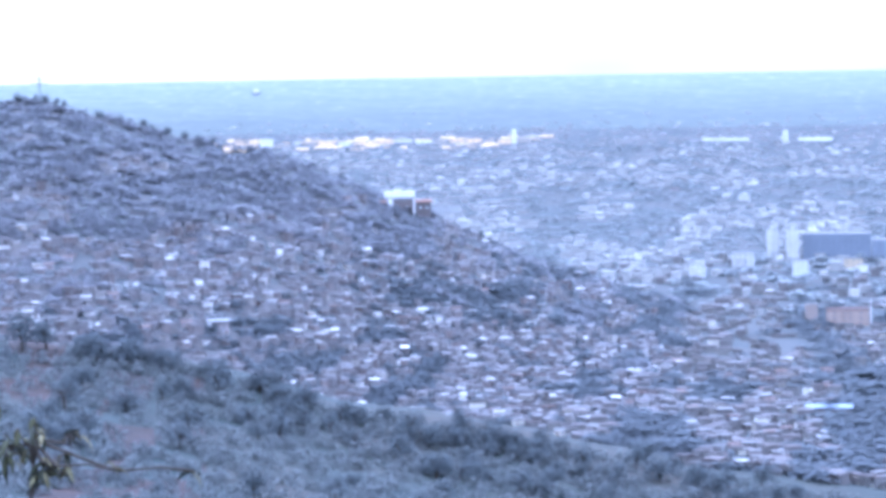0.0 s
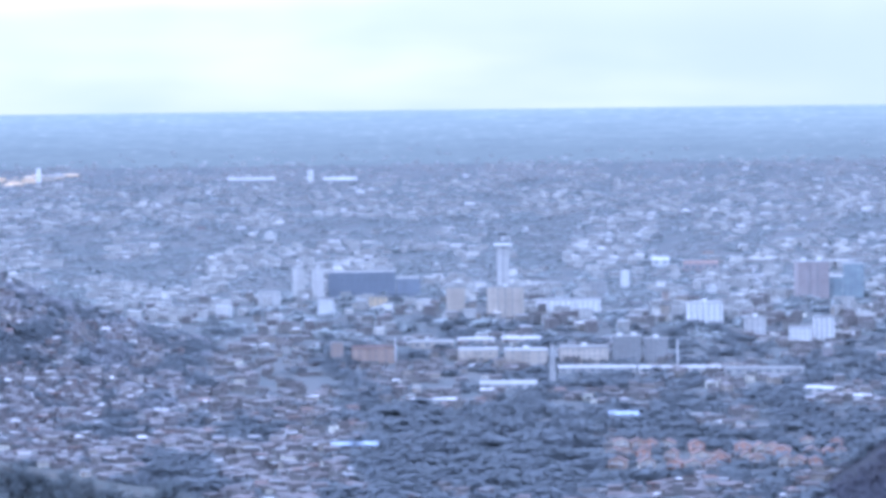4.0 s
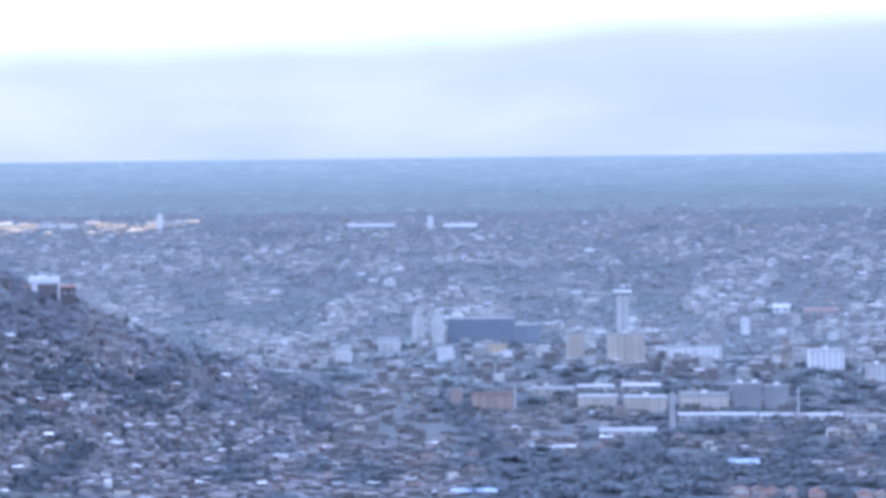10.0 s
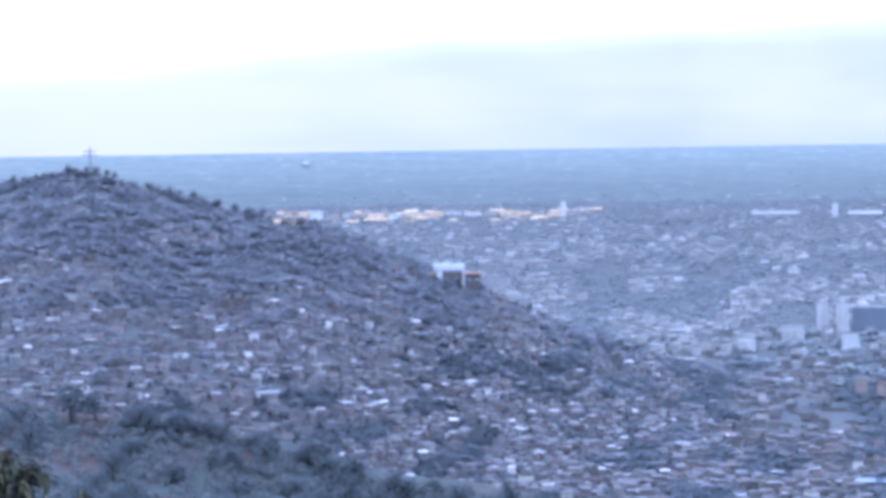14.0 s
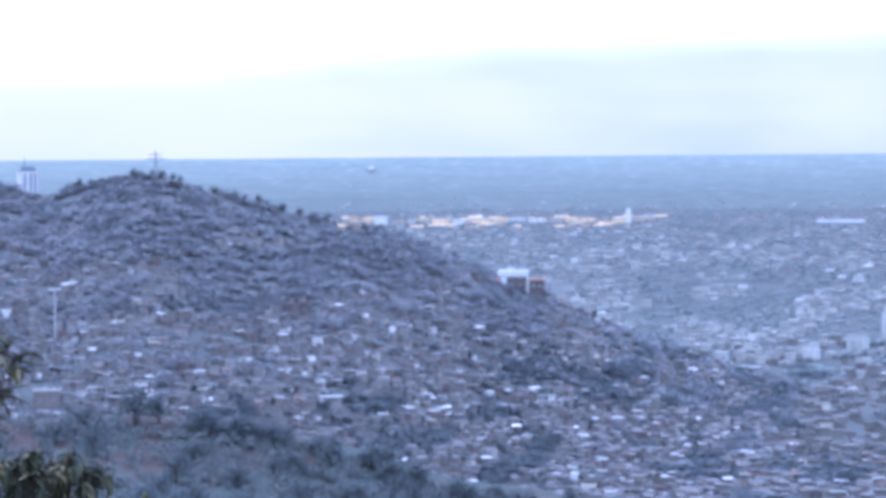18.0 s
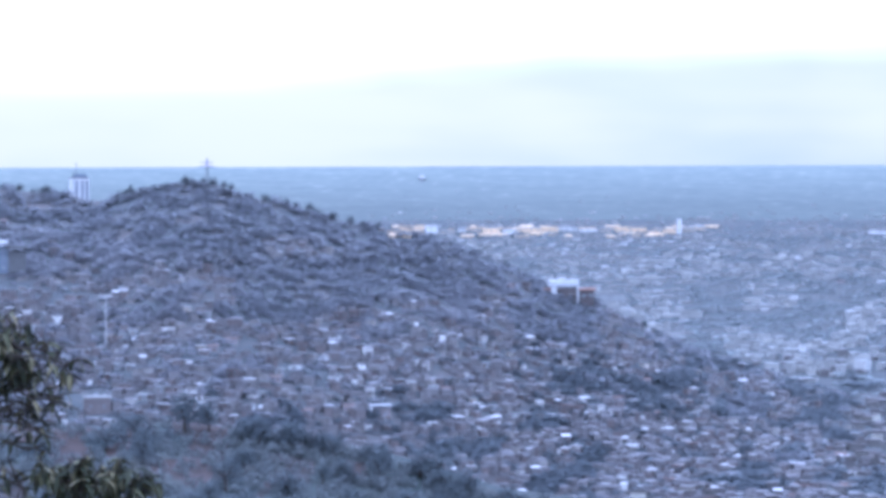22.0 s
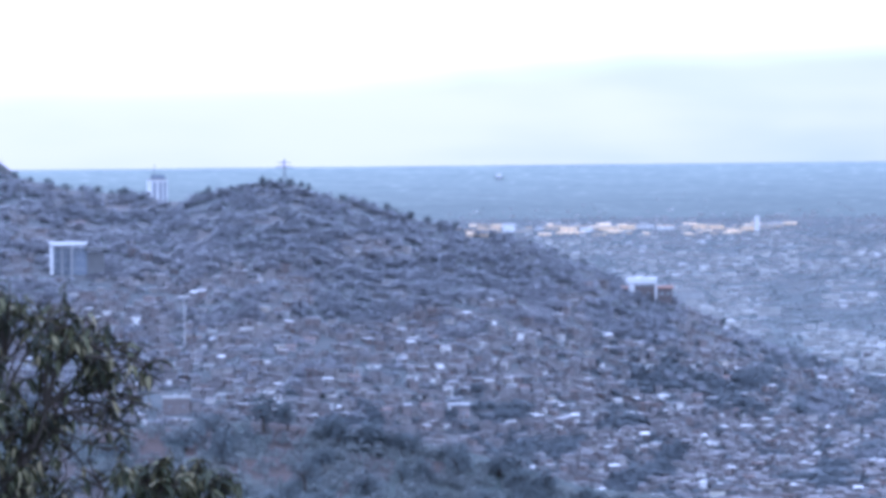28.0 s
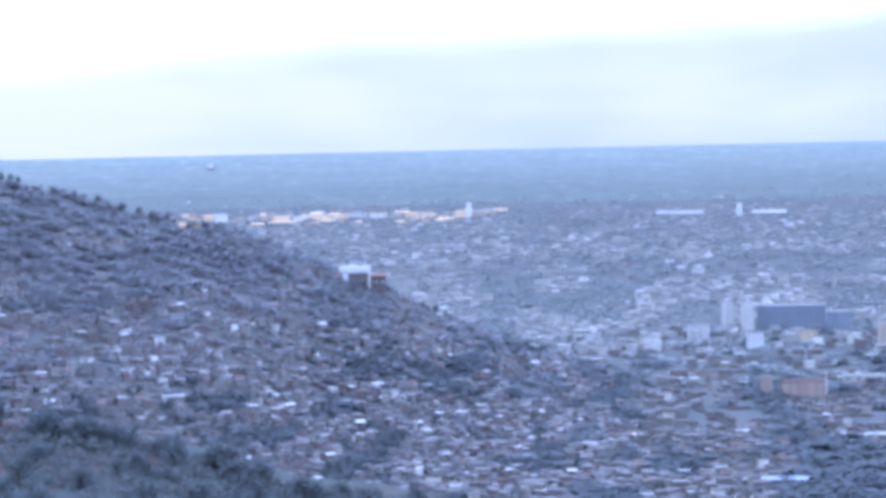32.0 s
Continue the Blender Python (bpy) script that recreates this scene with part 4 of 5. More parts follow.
def hill_villa(u, v, w, label):
    """A low white house: body, gabled dull roof with pale edges, porch and, for the large one, a walled terrace."""
    d = crossing(u, v, 700.0)
    ob = base("villa", label, "house", u, d, random.uniform(-15, 15))
    bm = bmesh.new()
    box(bm, w, 7, 4.6, 0, 0, -2, 0.1)
    gable = [bm.verts.new((x, y, z)) for y in (-3.5, 3.5) for x, z in ((-w / 2, 2.6), (w / 2, 2.6), (0, 2.6 + w * 0.14))]
    for a in ((0, 1, 2), (5, 4, 3)):
        bm.faces.new([gable[k] for k in a])
    part("wall", mesh_of("wall", bm, M_CLAY if w > 10 else M_CONCRETE), ob)
    for sx in (-1, 1):
        bm = bmesh.new()
        run = [(0.0, 2.62 + w * 0.14), (sx * (w / 2 + 1.0), 2.62 - 0.28), (sx * (w / 2 + 1.0), 2.9 - 0.28), (0.0, 2.95 + w * 0.14)]
        ends = [[bm.verts.new((x, y, z)) for x, z in run] for y in (-4.3, 4.3)]
        for k in range(4):
            bm.faces.new((ends[0][k], ends[0][(k + 1) % 4], ends[1][(k + 1) % 4], ends[1][k]))
        bm.faces.new(ends[0])
        bm.faces.new(ends[1][::-1])
        bmesh.ops.recalc_face_normals(bm, faces=bm.faces)
        part("roof_slope", mesh_of("roof_slope", bm, M_TIN), ob)
    for x in (-0.3, -0.1, 0.1, 0.3):
        glazed(ob, Matrix.Translation((x * w, -3.55, 1.3)) @ Matrix.Diagonal((1.5, 1, 1.4, 1)))
    if w > 10:
        bm = bmesh.new()
        box(bm, w * 1.05, 0.4, 2.4, -0.5, -7.4, -2.6, 0.05)
        part("terrace_wall", mesh_of("terrace_wall", bm, M_WHITEWALL), ob, label="white terrace wall")
        for x in (-0.45, -0.2, 0.05, 0.3, 0.5):
            bm = bmesh.new()
            tube(bm, (w * x, -6.6, -1.4), (w * x, -6.6, 2.5), 0.14)
            part("post", mesh_of("post", bm, M_WHITEWALL), ob)
        bm = bmesh.new()
        box(bm, w * 0.4, 4.5, 3.4, w * 0.68, -1, -2, 0.1)
        part("annex", mesh_of("annex", bm, M_CONCRETE), ob)
        bm = bmesh.new()
        box(bm, w * 0.44, 5.2, 0.25, w * 0.68, -1, 1.42)
        part("annex_roof", mesh_of("annex_roof", bm, M_DULL), ob)
    return ob


hill_villa(2462, 520, 14, "white villa with a porch on a wooded hillside")
hill_villa(2690, 476, 4, "small white house among hillside trees")
hill_villa(2734, 534, 4.5, "small white house at a hillside clearing")
hill_villa(2233, 566, 5, "tiny white hut on a wooded hillside")
hill_villa(2640, 560, 6, "tiny pale hut on a wooded hillside")


# ---- houses of the settlement ----
def house_design(i, rnd):
    """One small house of the slope, built once at the origin: walls, roof, door, windows."""
    w, l, h = rnd.uniform(5, 8.5), rnd.uniform(5, 8), rnd.choice((2.8, 3.0, 3.2, 5.4))
    wall = (M_BLOCK, M_CONCRETE, M_BLOCK, M_BEIGE, M_BLOCK, M_WHITEWALL, M_BLOCK, M_PINK, M_BLOCK, M_CONCRETE)[i % 10]
    roof = (M_DULL, M_TIN, M_CLAY, M_DULL, M_TIN, M_DULL, M_TIN, M_CLAY, M_DULL, M_DULL)[i % 10]
    ob = new("house")
    kind = {M_TIN: "white metal", M_DULL: "dull sheet", M_CLAY: "clay tile"}[roof]
    walls = {M_BLOCK: "raw brick", M_PALE: "pale plastered", M_BEIGE: "beige", M_CONCRETE: "grey concrete", M_WHITEWALL: "white painted", M_PINK: "pinkish"}[wall]
    tagged(ob, f"small {walls} hillside house under a {kind} roof", "house", "hillside houses")
    bm = bmesh.new()
    box(bm, w, l, h + 4, 0, 0, -4)
    if h > 5:
        box(bm, w * 1.06, 1.1, 0.25, 0, -l / 2 - 0.4, h * 0.5)
    part("wall", mesh_of("wall", bm, wall), ob)
    bm = bmesh.new()
    o = 0.55
    pitch = rnd.choice((-0.35, 0.35, 0.25, 0.5))
    x, y = w / 2 + o, l / 2 + o
    rows = [[bm.verts.new((sx * x, sy * y, h + 0.02 + (0.14 + abs(pitch) * 0.5 + sy * pitch * 0.5) * lev)) for sx, sy in ((-1, -1), (1, -1), (1, 1), (-1, 1))] for lev in (0, 1)]
    bm.faces.new(rows[0][::-1])
    bm.faces.new(rows[1])
    for a in range(4):
        bm.faces.new((rows[0][a], rows[0][(a + 1) % 4], rows[1][(a + 1) % 4], rows[1][a]))
    part("roof", mesh_of("roof", bm, roof), ob)
    bm = bmesh.new()
    box(bm, 1.0, 0.14, 2.0, 0, 0, 0, 0.02)
    part("door", mesh_of("door", bm, M_DOOR), ob, Matrix.Translation((w * rnd.uniform(-0.3, 0.3), -l / 2 - 0.04, 0.05)))
    for f in range(1 if h < 4 else (2 if h < 7 else 3)):
        for s in (-0.3, 0.3):
            if f or s > 0:
                part("window", WINDOW, ob, Matrix.Translation((w * s, -l / 2 - 0.05, 1.5 + 2.7 * f)) @ Matrix.Diagonal((1.2, 1, 1.1, 1)))
    return ob


rnd = random.Random(7)
DESIGNS = [house_design(i, rnd) for i in range(10)]
TAKEN = [(a, b, 13, 9) for a, b in ROW_SPOTS]


def free_place(u, v, gap_u, gap_v):
    for a, b, ga, gb in TAKEN:
        if abs(a - u) < (ga + gap_u) and abs(b - v) < (gb + gap_v):
            return False
    return True


for lm in ((-68, 216, 62, 26), (-1076, 160, 60, 34), (-905, 415, 34, 28), (-397, 435, 26, 18), (4, 232, 36, 14), (-888, 275, 8, 46)):
    TAKEN.append(lm)


def wooded(u, v):
    """Where trees rather than houses fill the slope and the plain: 0 to 1."""
    n = noise.noise(Vector((u / 120, v / 60, 1.1))) + 0.5 * noise.noise(Vector((u / 45, v / 25, 5.0)))
    x = 0.42 + 0.55 * n
    for cu, cv, ru, rv in ((240, 430, 62, 30), (215, 262, 40, 28), (760, 640, 110, 50), (1290, 415, 95, 48), (1090, 488, 62, 22), (1430, 545, 48, 26), (1850, 420, 160, 36), (1290, 590, 160, 20), (605, 366, 60, 20), (795, 386, 55, 20), (780, 436, 38, 20), (725, 556, 34, 32), (380, 240, 50, 38), (330, 285, 90, 40), (520, 305, 70, 22), (450, 385, 60, 18), (1480, 355, 60, 14), (1180, 335, 70, 14), (900, 390, 90, 14), (2080, 300, 120, 16), (1590, 455, 120, 36), (1000, 560, 230, 40), (1560, 580, 170, 36),
                           (1700, 395, 110, 22), (2000, 400, 130, 20), (-545, 222, 120, 64), (-310, 175, 150, 52), (-90, 275, 75, 44), (-700, 100, 200, 60), (-620, 70, 60, 30), (-386, 165, 75, 42), (-136, 265, 48, 30), (-766, 95, 60, 22), (-506, 82, 80, 26), (-640, 258, 62, 22), (-1010, 60, 60, 20), (-180, 190, 60, 20), (-60, 300, 40, 26), (390, 660, 70, 55), (720, 620, 60, 50), (976, 610, 170, 110), (1180, 640, 120, 34), (330, 520, 40, 18), (1420, 520, 60, 24), (700, 300, 60, 10)):
        q = ((u - cu) / ru) ** 2 + ((v - cv) / rv) ** 2
        if q < 1:
            x += 1.1 * (1 - q)
    if -170 < u < 430 and v < 420 and v > 40 + float(np.interp(u, *CREST_A)):
        x -= 0.08
    elif u < 700 and v > 240:
        x -= 0.13
    return x


def crest_v(u):
    return float(np.interp(u, *CREST_A))


# houses one by one on the face of the hill
placed = 0
tries = 0
first = {}
rnd = random.Random(11)
while placed < 190 and tries < 9000:
    tries += 1
    u = rnd.uniform(-1480, 260)
    c = crest_v(u)
    v = c + 20 + (430 - c) * rnd.random() ** 0.65
    if v > np.interp(u, *CREST_N) - 8 or wooded(u, v) > 0.62 or not free_place(u, v, 9, 5):
        continue
    d = crossing(u, v, 1400.0)
    if d > 2500 or d < 1400:
        continue
    p = spot(u, d)
    k = rnd.randrange(10)
    m = pose(p.x, p.y, p.z - 0.2, 0, 0, -math.degrees((u - U_MID) / K) + rnd.choice((-28, -12, 0, 8, 22, 70)) + rnd.uniform(-7, 7))
    if k not in first:
        first[k] = DESIGNS[k]
        DESIGNS[k].matrix_basis = m
    else:
        copy_thing(DESIGNS[k], m)
    TAKEN.append((u, v, 9, 5))
    placed += 1

# ---- crowds of houses and trees ----
def house_crowd(name, label, rows, mats, kind="houses"):
    """Many small houses in one mesh: walls and a tilted roof sheet with eaves each."""
    a = np.array(rows, float)                              # x y z turn width length height pitch
    n = len(a)
    c, s = np.cos(a[:, 3]), np.sin(a[:, 3])
    w, l, h, t = a[:, 4] / 2, a[:, 5] / 2, a[:, 6], a[:, 7]
    sx, sy = np.array([-1, 1, 1, -1]), np.array([-1, -1, 1, 1])
    verts = np.zeros((n, 16, 3))
    for q in range(4):
        for lev in range(2):
            for roof in range(2):
                k = q + 4 * lev + 8 * roof
                o = 1.12 if roof else 1.0
                lx, ly = sx[q] * w * o, sy[q] * l * o
                if roof:
                    lz = h + 0.04 * h + t * sy[q] + 0.05 * h * lev
                else:
                    lz = h if lev else -0.6 * h
                verts[:, k, 0] = a[:, 0] + lx * c - ly * s
                verts[:, k, 1] = a[:, 1] + lx * s + ly * c
                verts[:, k, 2] = a[:, 2] + lz
    tmpl = [(0, 1, 5, 4), (1, 2, 6, 5), (2, 3, 7, 6), (3, 0, 4, 7), (4, 5, 6, 7), (8, 9, 13, 12), (9, 10, 14, 13), (10, 11, 15, 14), (11, 8, 12, 15), (12, 13, 14, 15), (11, 10, 9, 8)]
    faces = (np.array(tmpl)[None] + 16 * np.arange(n)[:, None, None]).reshape(-1, 4)
    index = np.tile([0] * 5 + [1] * 6, n)
    ob = new(name, mesh_from(name, verts.reshape(-1, 3).tolist(), faces.tolist(), mats, index))
    return tagged(ob, label, kind, kind="stuff")


def crown_normals(verts):
    """Normals bent outwards and up from the crown's heart, so shaded sides draw lighter."""
    p = np.array([tuple(v) for v in verts], float)
    q = p - np.array((0.0, 0.0, 0.12))
    q /= np.linalg.norm(q, axis=1)[:, None] + 1e-6
    q[:, 2] += 0.55
    return q / np.linalg.norm(q, axis=1)[:, None]


def airy_template(n, seed, leaf, lobes=4):
    """A loose crown: leaf clumps at all depths of a few overlapping low domes, so that light falls through it."""
    r = random.Random(seed)
    cs = [(r.uniform(-0.24, 0.24), r.uniform(-0.24, 0.24), r.uniform(0.0, 0.22), r.uniform(0.24, 0.36)) for _ in range(lobes)]
    verts, faces = [], []
    for i in range(n):
        cx, cy, cz, rad = cs[i % lobes]
        q = Vector((r.gauss(0, 1), r.gauss(0, 1), abs(r.gauss(0, 1)) * 1.1)).normalized() * r.uniform(0.35, 1.0) ** 0.6
        p = Vector((cx + q.x * rad, cy + q.y * rad, cz + 0.06 + q.z * 0.7))
        nrm = (q + Vector((r.uniform(-0.9, 0.9), r.uniform(-0.9, 0.9), r.uniform(0.0, 0.9)))).normalized()
        x = Matrix.Rotation(r.uniform(0, 6.28), 3, nrm) @ nrm.orthogonal().normalized()
        y = nrm.cross(x)
        s = leaf * r.uniform(0.7, 1.25)
        k = len(verts)
        verts += [p + x * s, p + y * s * r.uniform(0.5, 0.9) + nrm * s * 0.3, p - x * s * r.uniform(0.7, 1), p - y * s * r.uniform(0.5, 0.9) + nrm * s * 0.3]
        faces += [(k, k + 1, k + 2), (k, k + 2, k + 3)]
    return verts, faces


TUFTS = [airy_template(48, 40 + i, 0.112) for i in range(6)]
FAR_TUFTS = [airy_template(22, 70 + i, 0.15) for i in range(6)]
BUSHES = [airy_template(36, 90 + i, 0.12, 3) for i in range(6)]


def tree_crowd(name, label, rows, templates, mat=None, kind="trees"):
    """Many crowns in one mesh, each one of a few uneven shapes, turned and stretched."""
    verts, faces, normals, off = [], [], [], 0
    by = {}
    for r in rows:
        by.setdefault(r[-1] % len(templates), []).append(r)
    for k, rs in by.items():
        tv, tf = templates[k]
        nv = crown_normals(tv)
        tv, tf = np.array(tv), np.array(tf)
        a = np.array([r[:6] for r in rs], float)           # x y z turn width height
        c, s = np.cos(a[:, 3])[:, None], np.sin(a[:, 3])[:, None]
        x, y = tv[None, :, 0] * a[:, 4:5], tv[None, :, 1] * a[:, 4:5]
        v = np.stack([a[:, 0:1] + x * c - y * s, a[:, 1:2] + x * s + y * c, a[:, 2:3] + tv[None, :, 2] * a[:, 5:6]], -1).reshape(-1, 3)
        f = (tf[None] + off + len(tv) * np.arange(len(rs))[:, None, None]).reshape(-1, tf.shape[1])
        normals.append(np.stack([nv[None, :, 0] * c - nv[None, :, 1] * s, nv[None, :, 0] * s + nv[None, :, 1] * c, np.repeat(nv[None, :, 2], len(rs), 0)], -1).reshape(-1, 3))
        verts.append(v)
        faces.append(f)
        off += len(v)
    me = mesh_from(name, np.concatenate(verts).tolist(), np.concatenate(faces).tolist(), (mat or M_CROWN,), None, flat=False)
    me.normals_split_custom_set_from_vertices(np.concatenate(normals).tolist())
    return tagged(new(name, me), label, kind, kind="stuff")


rnd = random.Random(3)
slope_h, slope_t, slope_g, flat_h, flat_t, far_h, far_t = [], [], [], [], [], [], []
# the face of the hill
tries = 0
while tries < 16500:
    tries += 1
    u = rnd.uniform(-1640, 420)
    c = crest_v(u)
    v = c - 14 + (634 - c) * rnd.random() ** 0.9
    if v > np.interp(u, *CREST_N) + 5:
        continue
    d = crossing(u, v, 1300.0)
    if d > 2560:
        continue
    top = float(np.interp(u, [-250, 0], [0.40, 0.06]))
    wd = wooded(u, v) + top * (1 - min(1, (v - c) / 170)) + ((0.05 + top * 0.8) if v < c + 25 else 0)
    p = spot(u, d)
    if wd > 0.42 + rnd.uniform(-0.05, 0.05) or rnd.random() < 0.16:
        s = rnd.uniform(5, 10.5) * (1.2 if v < c + 150 else 1.0)
        (slope_g if wd > 0.72 else flat_t if v > 300 + 0.2 * abs(u) + rnd.uniform(-60, 60) else slope_t).append((p.x, p.y, p.z - 0.8, rnd.uniform(0, 6.3), s * 1.6, s * rnd.uniform(0.50, 0.72), rnd.randrange(60)))
    elif free_place(u, v, 4, 2.5) and len(slope_h) < 4000:
        w = rnd.uniform(3, 7)
        slope_h.append((p.x, p.y, p.z - 0.3, rnd.choice((0, 0.35, -0.3, 1.2)) + rnd.gauss(0, 0.12) - (u - U_MID) / K, w, rnd.uniform(4, 7), rnd.choice((2.4, 2.6, 2.8, 3, 5)), rnd.uniform(-0.25, 0.4)))
# the quarters on the plain, denser and larger in grain with distance
zones = [(-420, 2800, 45, 96, 2600), (-260, 2800, 330, 770, 13000), (-330, 2800, 205, 330, 5200), (-420, 2800, 93, 205, 7800)]
for u0, u1, v0, v1, count in zones:
    for _ in range(count):
        u = rnd.uniform(u0, u1)
        v = v0 + (v1 - v0) * rnd.random()
        d = crossing(u, v, 1100.0)
        z = ground_z(u, d)
        on_hill = z > float(plain_height(d)) + 3
        if on_hill and (u < 420 and d < 2480 or u > 1000 and d < 1560 or d < 1090):
            continue
        if 1105 < u < 1560 and 594 < v < 652 and rnd.random() < 0.6:
            continue
        true = EYE.z * K / v
        s = d / true
        if v < 130 and rnd.random() > max(0.08, (v - 62) / 68) * (1 if v > 96 else (v / 96) ** 2):
            continue
        p = way(u, 0) * d
        grain = 1.0 if v > 330 else (1.0 + (330 - v) / 330 * 1.1)
        wd = wooded(u, v) if v > 190 else 0.36 + 0.4 * noise.noise(Vector((u / 90, v / 18, 9.0)))
        # farther houses and trees take the colours with painted haze
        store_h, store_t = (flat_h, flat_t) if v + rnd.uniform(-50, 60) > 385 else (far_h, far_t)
        if wd > (0.44 if v > 330 else 0.46) + rnd.uniform(-0.08, 0.08) or rnd.random() < (0.04 if v > 330 else 0.10):
            q = (rnd.choice((6, 8, 10, 13, 16, 18)) * rnd.uniform(0.85, 1.15) if v > 330 else rnd.uniform(6, 13)) * grain * s * min(1.0, max(0.3, v / 130) ** 1.5)
            store_t.append((p.x, p.y, z - 0.5, rnd.uniform(0, 6.3), q * 1.6, q * rnd.uniform(0.30, 0.50) * (0.8 if v < 300 else 1), rnd.randrange(60)))
        else:
            grid = 0.30 * round(noise.noise(Vector((u / 300, v / 120, 2.0))) * 4)
            w = (rnd.uniform(4, 9.5) if v > 420 else rnd.uniform(6, 13)) * grain * s
            hh = rnd.choice((2.2, 2.5, 2.8, 3, 5) if v > 400 else (2.8, 3, 3.2, 5.6, 6, 9)) * s * (0.55 if v < 240 else 0.8 if v < 330 else 1)
            store_h.append((p.x, p.y, z, grid + rnd.choice((0, 0, 1.57)) + rnd.gauss(0, 0.05), w, (rnd.uniform(4.5, 8) if v > 420 else rnd.uniform(6, 11)) * grain * s, hh, rnd.uniform(-0.35, 0.35) * s))
house_crowd("hillside_houses", "crowded small brick houses with sheet roofs on a slope", slope_h, (M_WALLS, M_ROOFS))
house_crowd("valley_houses", "crowded low houses with pale and brown roofs", flat_h, (M_VALLEYWALLS, M_VALLEYROOFS))
house_crowd("far_city_blocks", "far city of crowded low blocks, coloured pale for haze", far_h, (M_CITYWALLS, M_CITYROOFS))
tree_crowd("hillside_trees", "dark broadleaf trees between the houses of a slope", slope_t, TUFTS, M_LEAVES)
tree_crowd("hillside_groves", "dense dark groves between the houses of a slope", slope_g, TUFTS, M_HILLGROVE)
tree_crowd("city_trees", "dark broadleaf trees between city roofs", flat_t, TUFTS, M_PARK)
tree_crowd("far_city_trees", "far tree belts between city blocks, coloured pale for haze", far_t, FAR_TUFTS)
# houses at the hill's foot that stand nearest, one by one
count = 0
for _ in range(6000):
    u, v = rnd.uniform(40, 1500), rnd.uniform(500, 690)
    d = crossing(u, v, 1100.0)
    if count >= 110 or d < 1450 or d > 2150 or wooded(u, v) > 0.5 or not free_place(u, v, 11, 6):
        continue
    p = spot(u, d)
    k = rnd.randrange(10)
    copy_thing(DESIGNS[k], pose(p.x, p.y, p.z, 0, 0, -math.degrees((u - U_MID) / K) + rnd.choice((-20, 0, 14, 80)) + rnd.uniform(-6, 6)))
    TAKEN.append((u, v, 11, 6))
    count += 1
# bushes of the near ridge and the dark hill
bushes, grove = [], []
for _ in range(10500):
    if rnd.random() < 0.62:
        u, far = rnd.uniform(-1600, 760), False
        c = float(np.interp(u, *CREST_N))
        v = c + 2 + 330 * rnd.random() ** 1.3
        lo = 650.0
    else:
        u, far = rnd.uniform(1480, 2900), True
        c = float(np.interp(u, *CREST_B))
        v = c + 4 + (730 - c) * rnd.random() ** 0.75
        lo = 650.0
        if v < 468 + 45 * noise.noise(Vector((u / 80, 0.5, 2.2))) and u > 2050 and rnd.random() < 0.6:
            continue
    d = crossing(u, v, lo)
    if d > 1540 or (not far and d > 1070):
        continue
    n = noise.noise(Vector((u / 70, v / 34, 4.4)))
    if n < -0.16 and not far and u < -430 and rnd.random() < 0.6 or (far and any(((u - a) / ra) ** 2 + ((v - b) / rb) ** 2 < 1.1 for a, b, ra, rb in ((2420, 612, 170, 24), (2760, 600, 110, 22), (2462, 512, 62, 26), (2668, 398, 46, 26)))):
        continue
    p = spot(u, d)
    s = rnd.uniform(2.0, 5.0) * (1.2 if far else 1.0)
    if far and u > 2050 and v < 468 + 45 * noise.noise(Vector((u / 80, 0.5, 2.2))):
        s = rnd.uniform(0.5, 1.1)
    (grove if far else bushes).append((p.x, p.y, p.z - 0.4, rnd.uniform(0, 6.3), s * 1.3, s * 1.0, rnd.randrange(60)))
for k in range(1500):                                      # the shoulder behind the settlement
    u = rnd.uniform(-1650, -1010)
    high = k % 5 == 0
    d = D_C - 300 * rnd.random() if high else rnd.uniform(2400, 2600)
    p = spot(u, d)
    s = rnd.uniform(0.8, 2.4) if high and k % 50 else rnd.uniform(3.5, 7)
    bushes.append((p.x, p.y, p.z - 0.4, rnd.uniform(0, 6.3), s * 1.5, s * 0.8, rnd.randrange(60)))
tree_crowd("ridge_bushes", "dark bushes scattered over dry hillsides", bushes, BUSHES, M_WOODS, "bushes")
tree_crowd("hill_bushes", "dense bushes and trees on a hill's flank, coloured as cloud-shaded", grove, BUSHES, M_GROVE, "bushes")


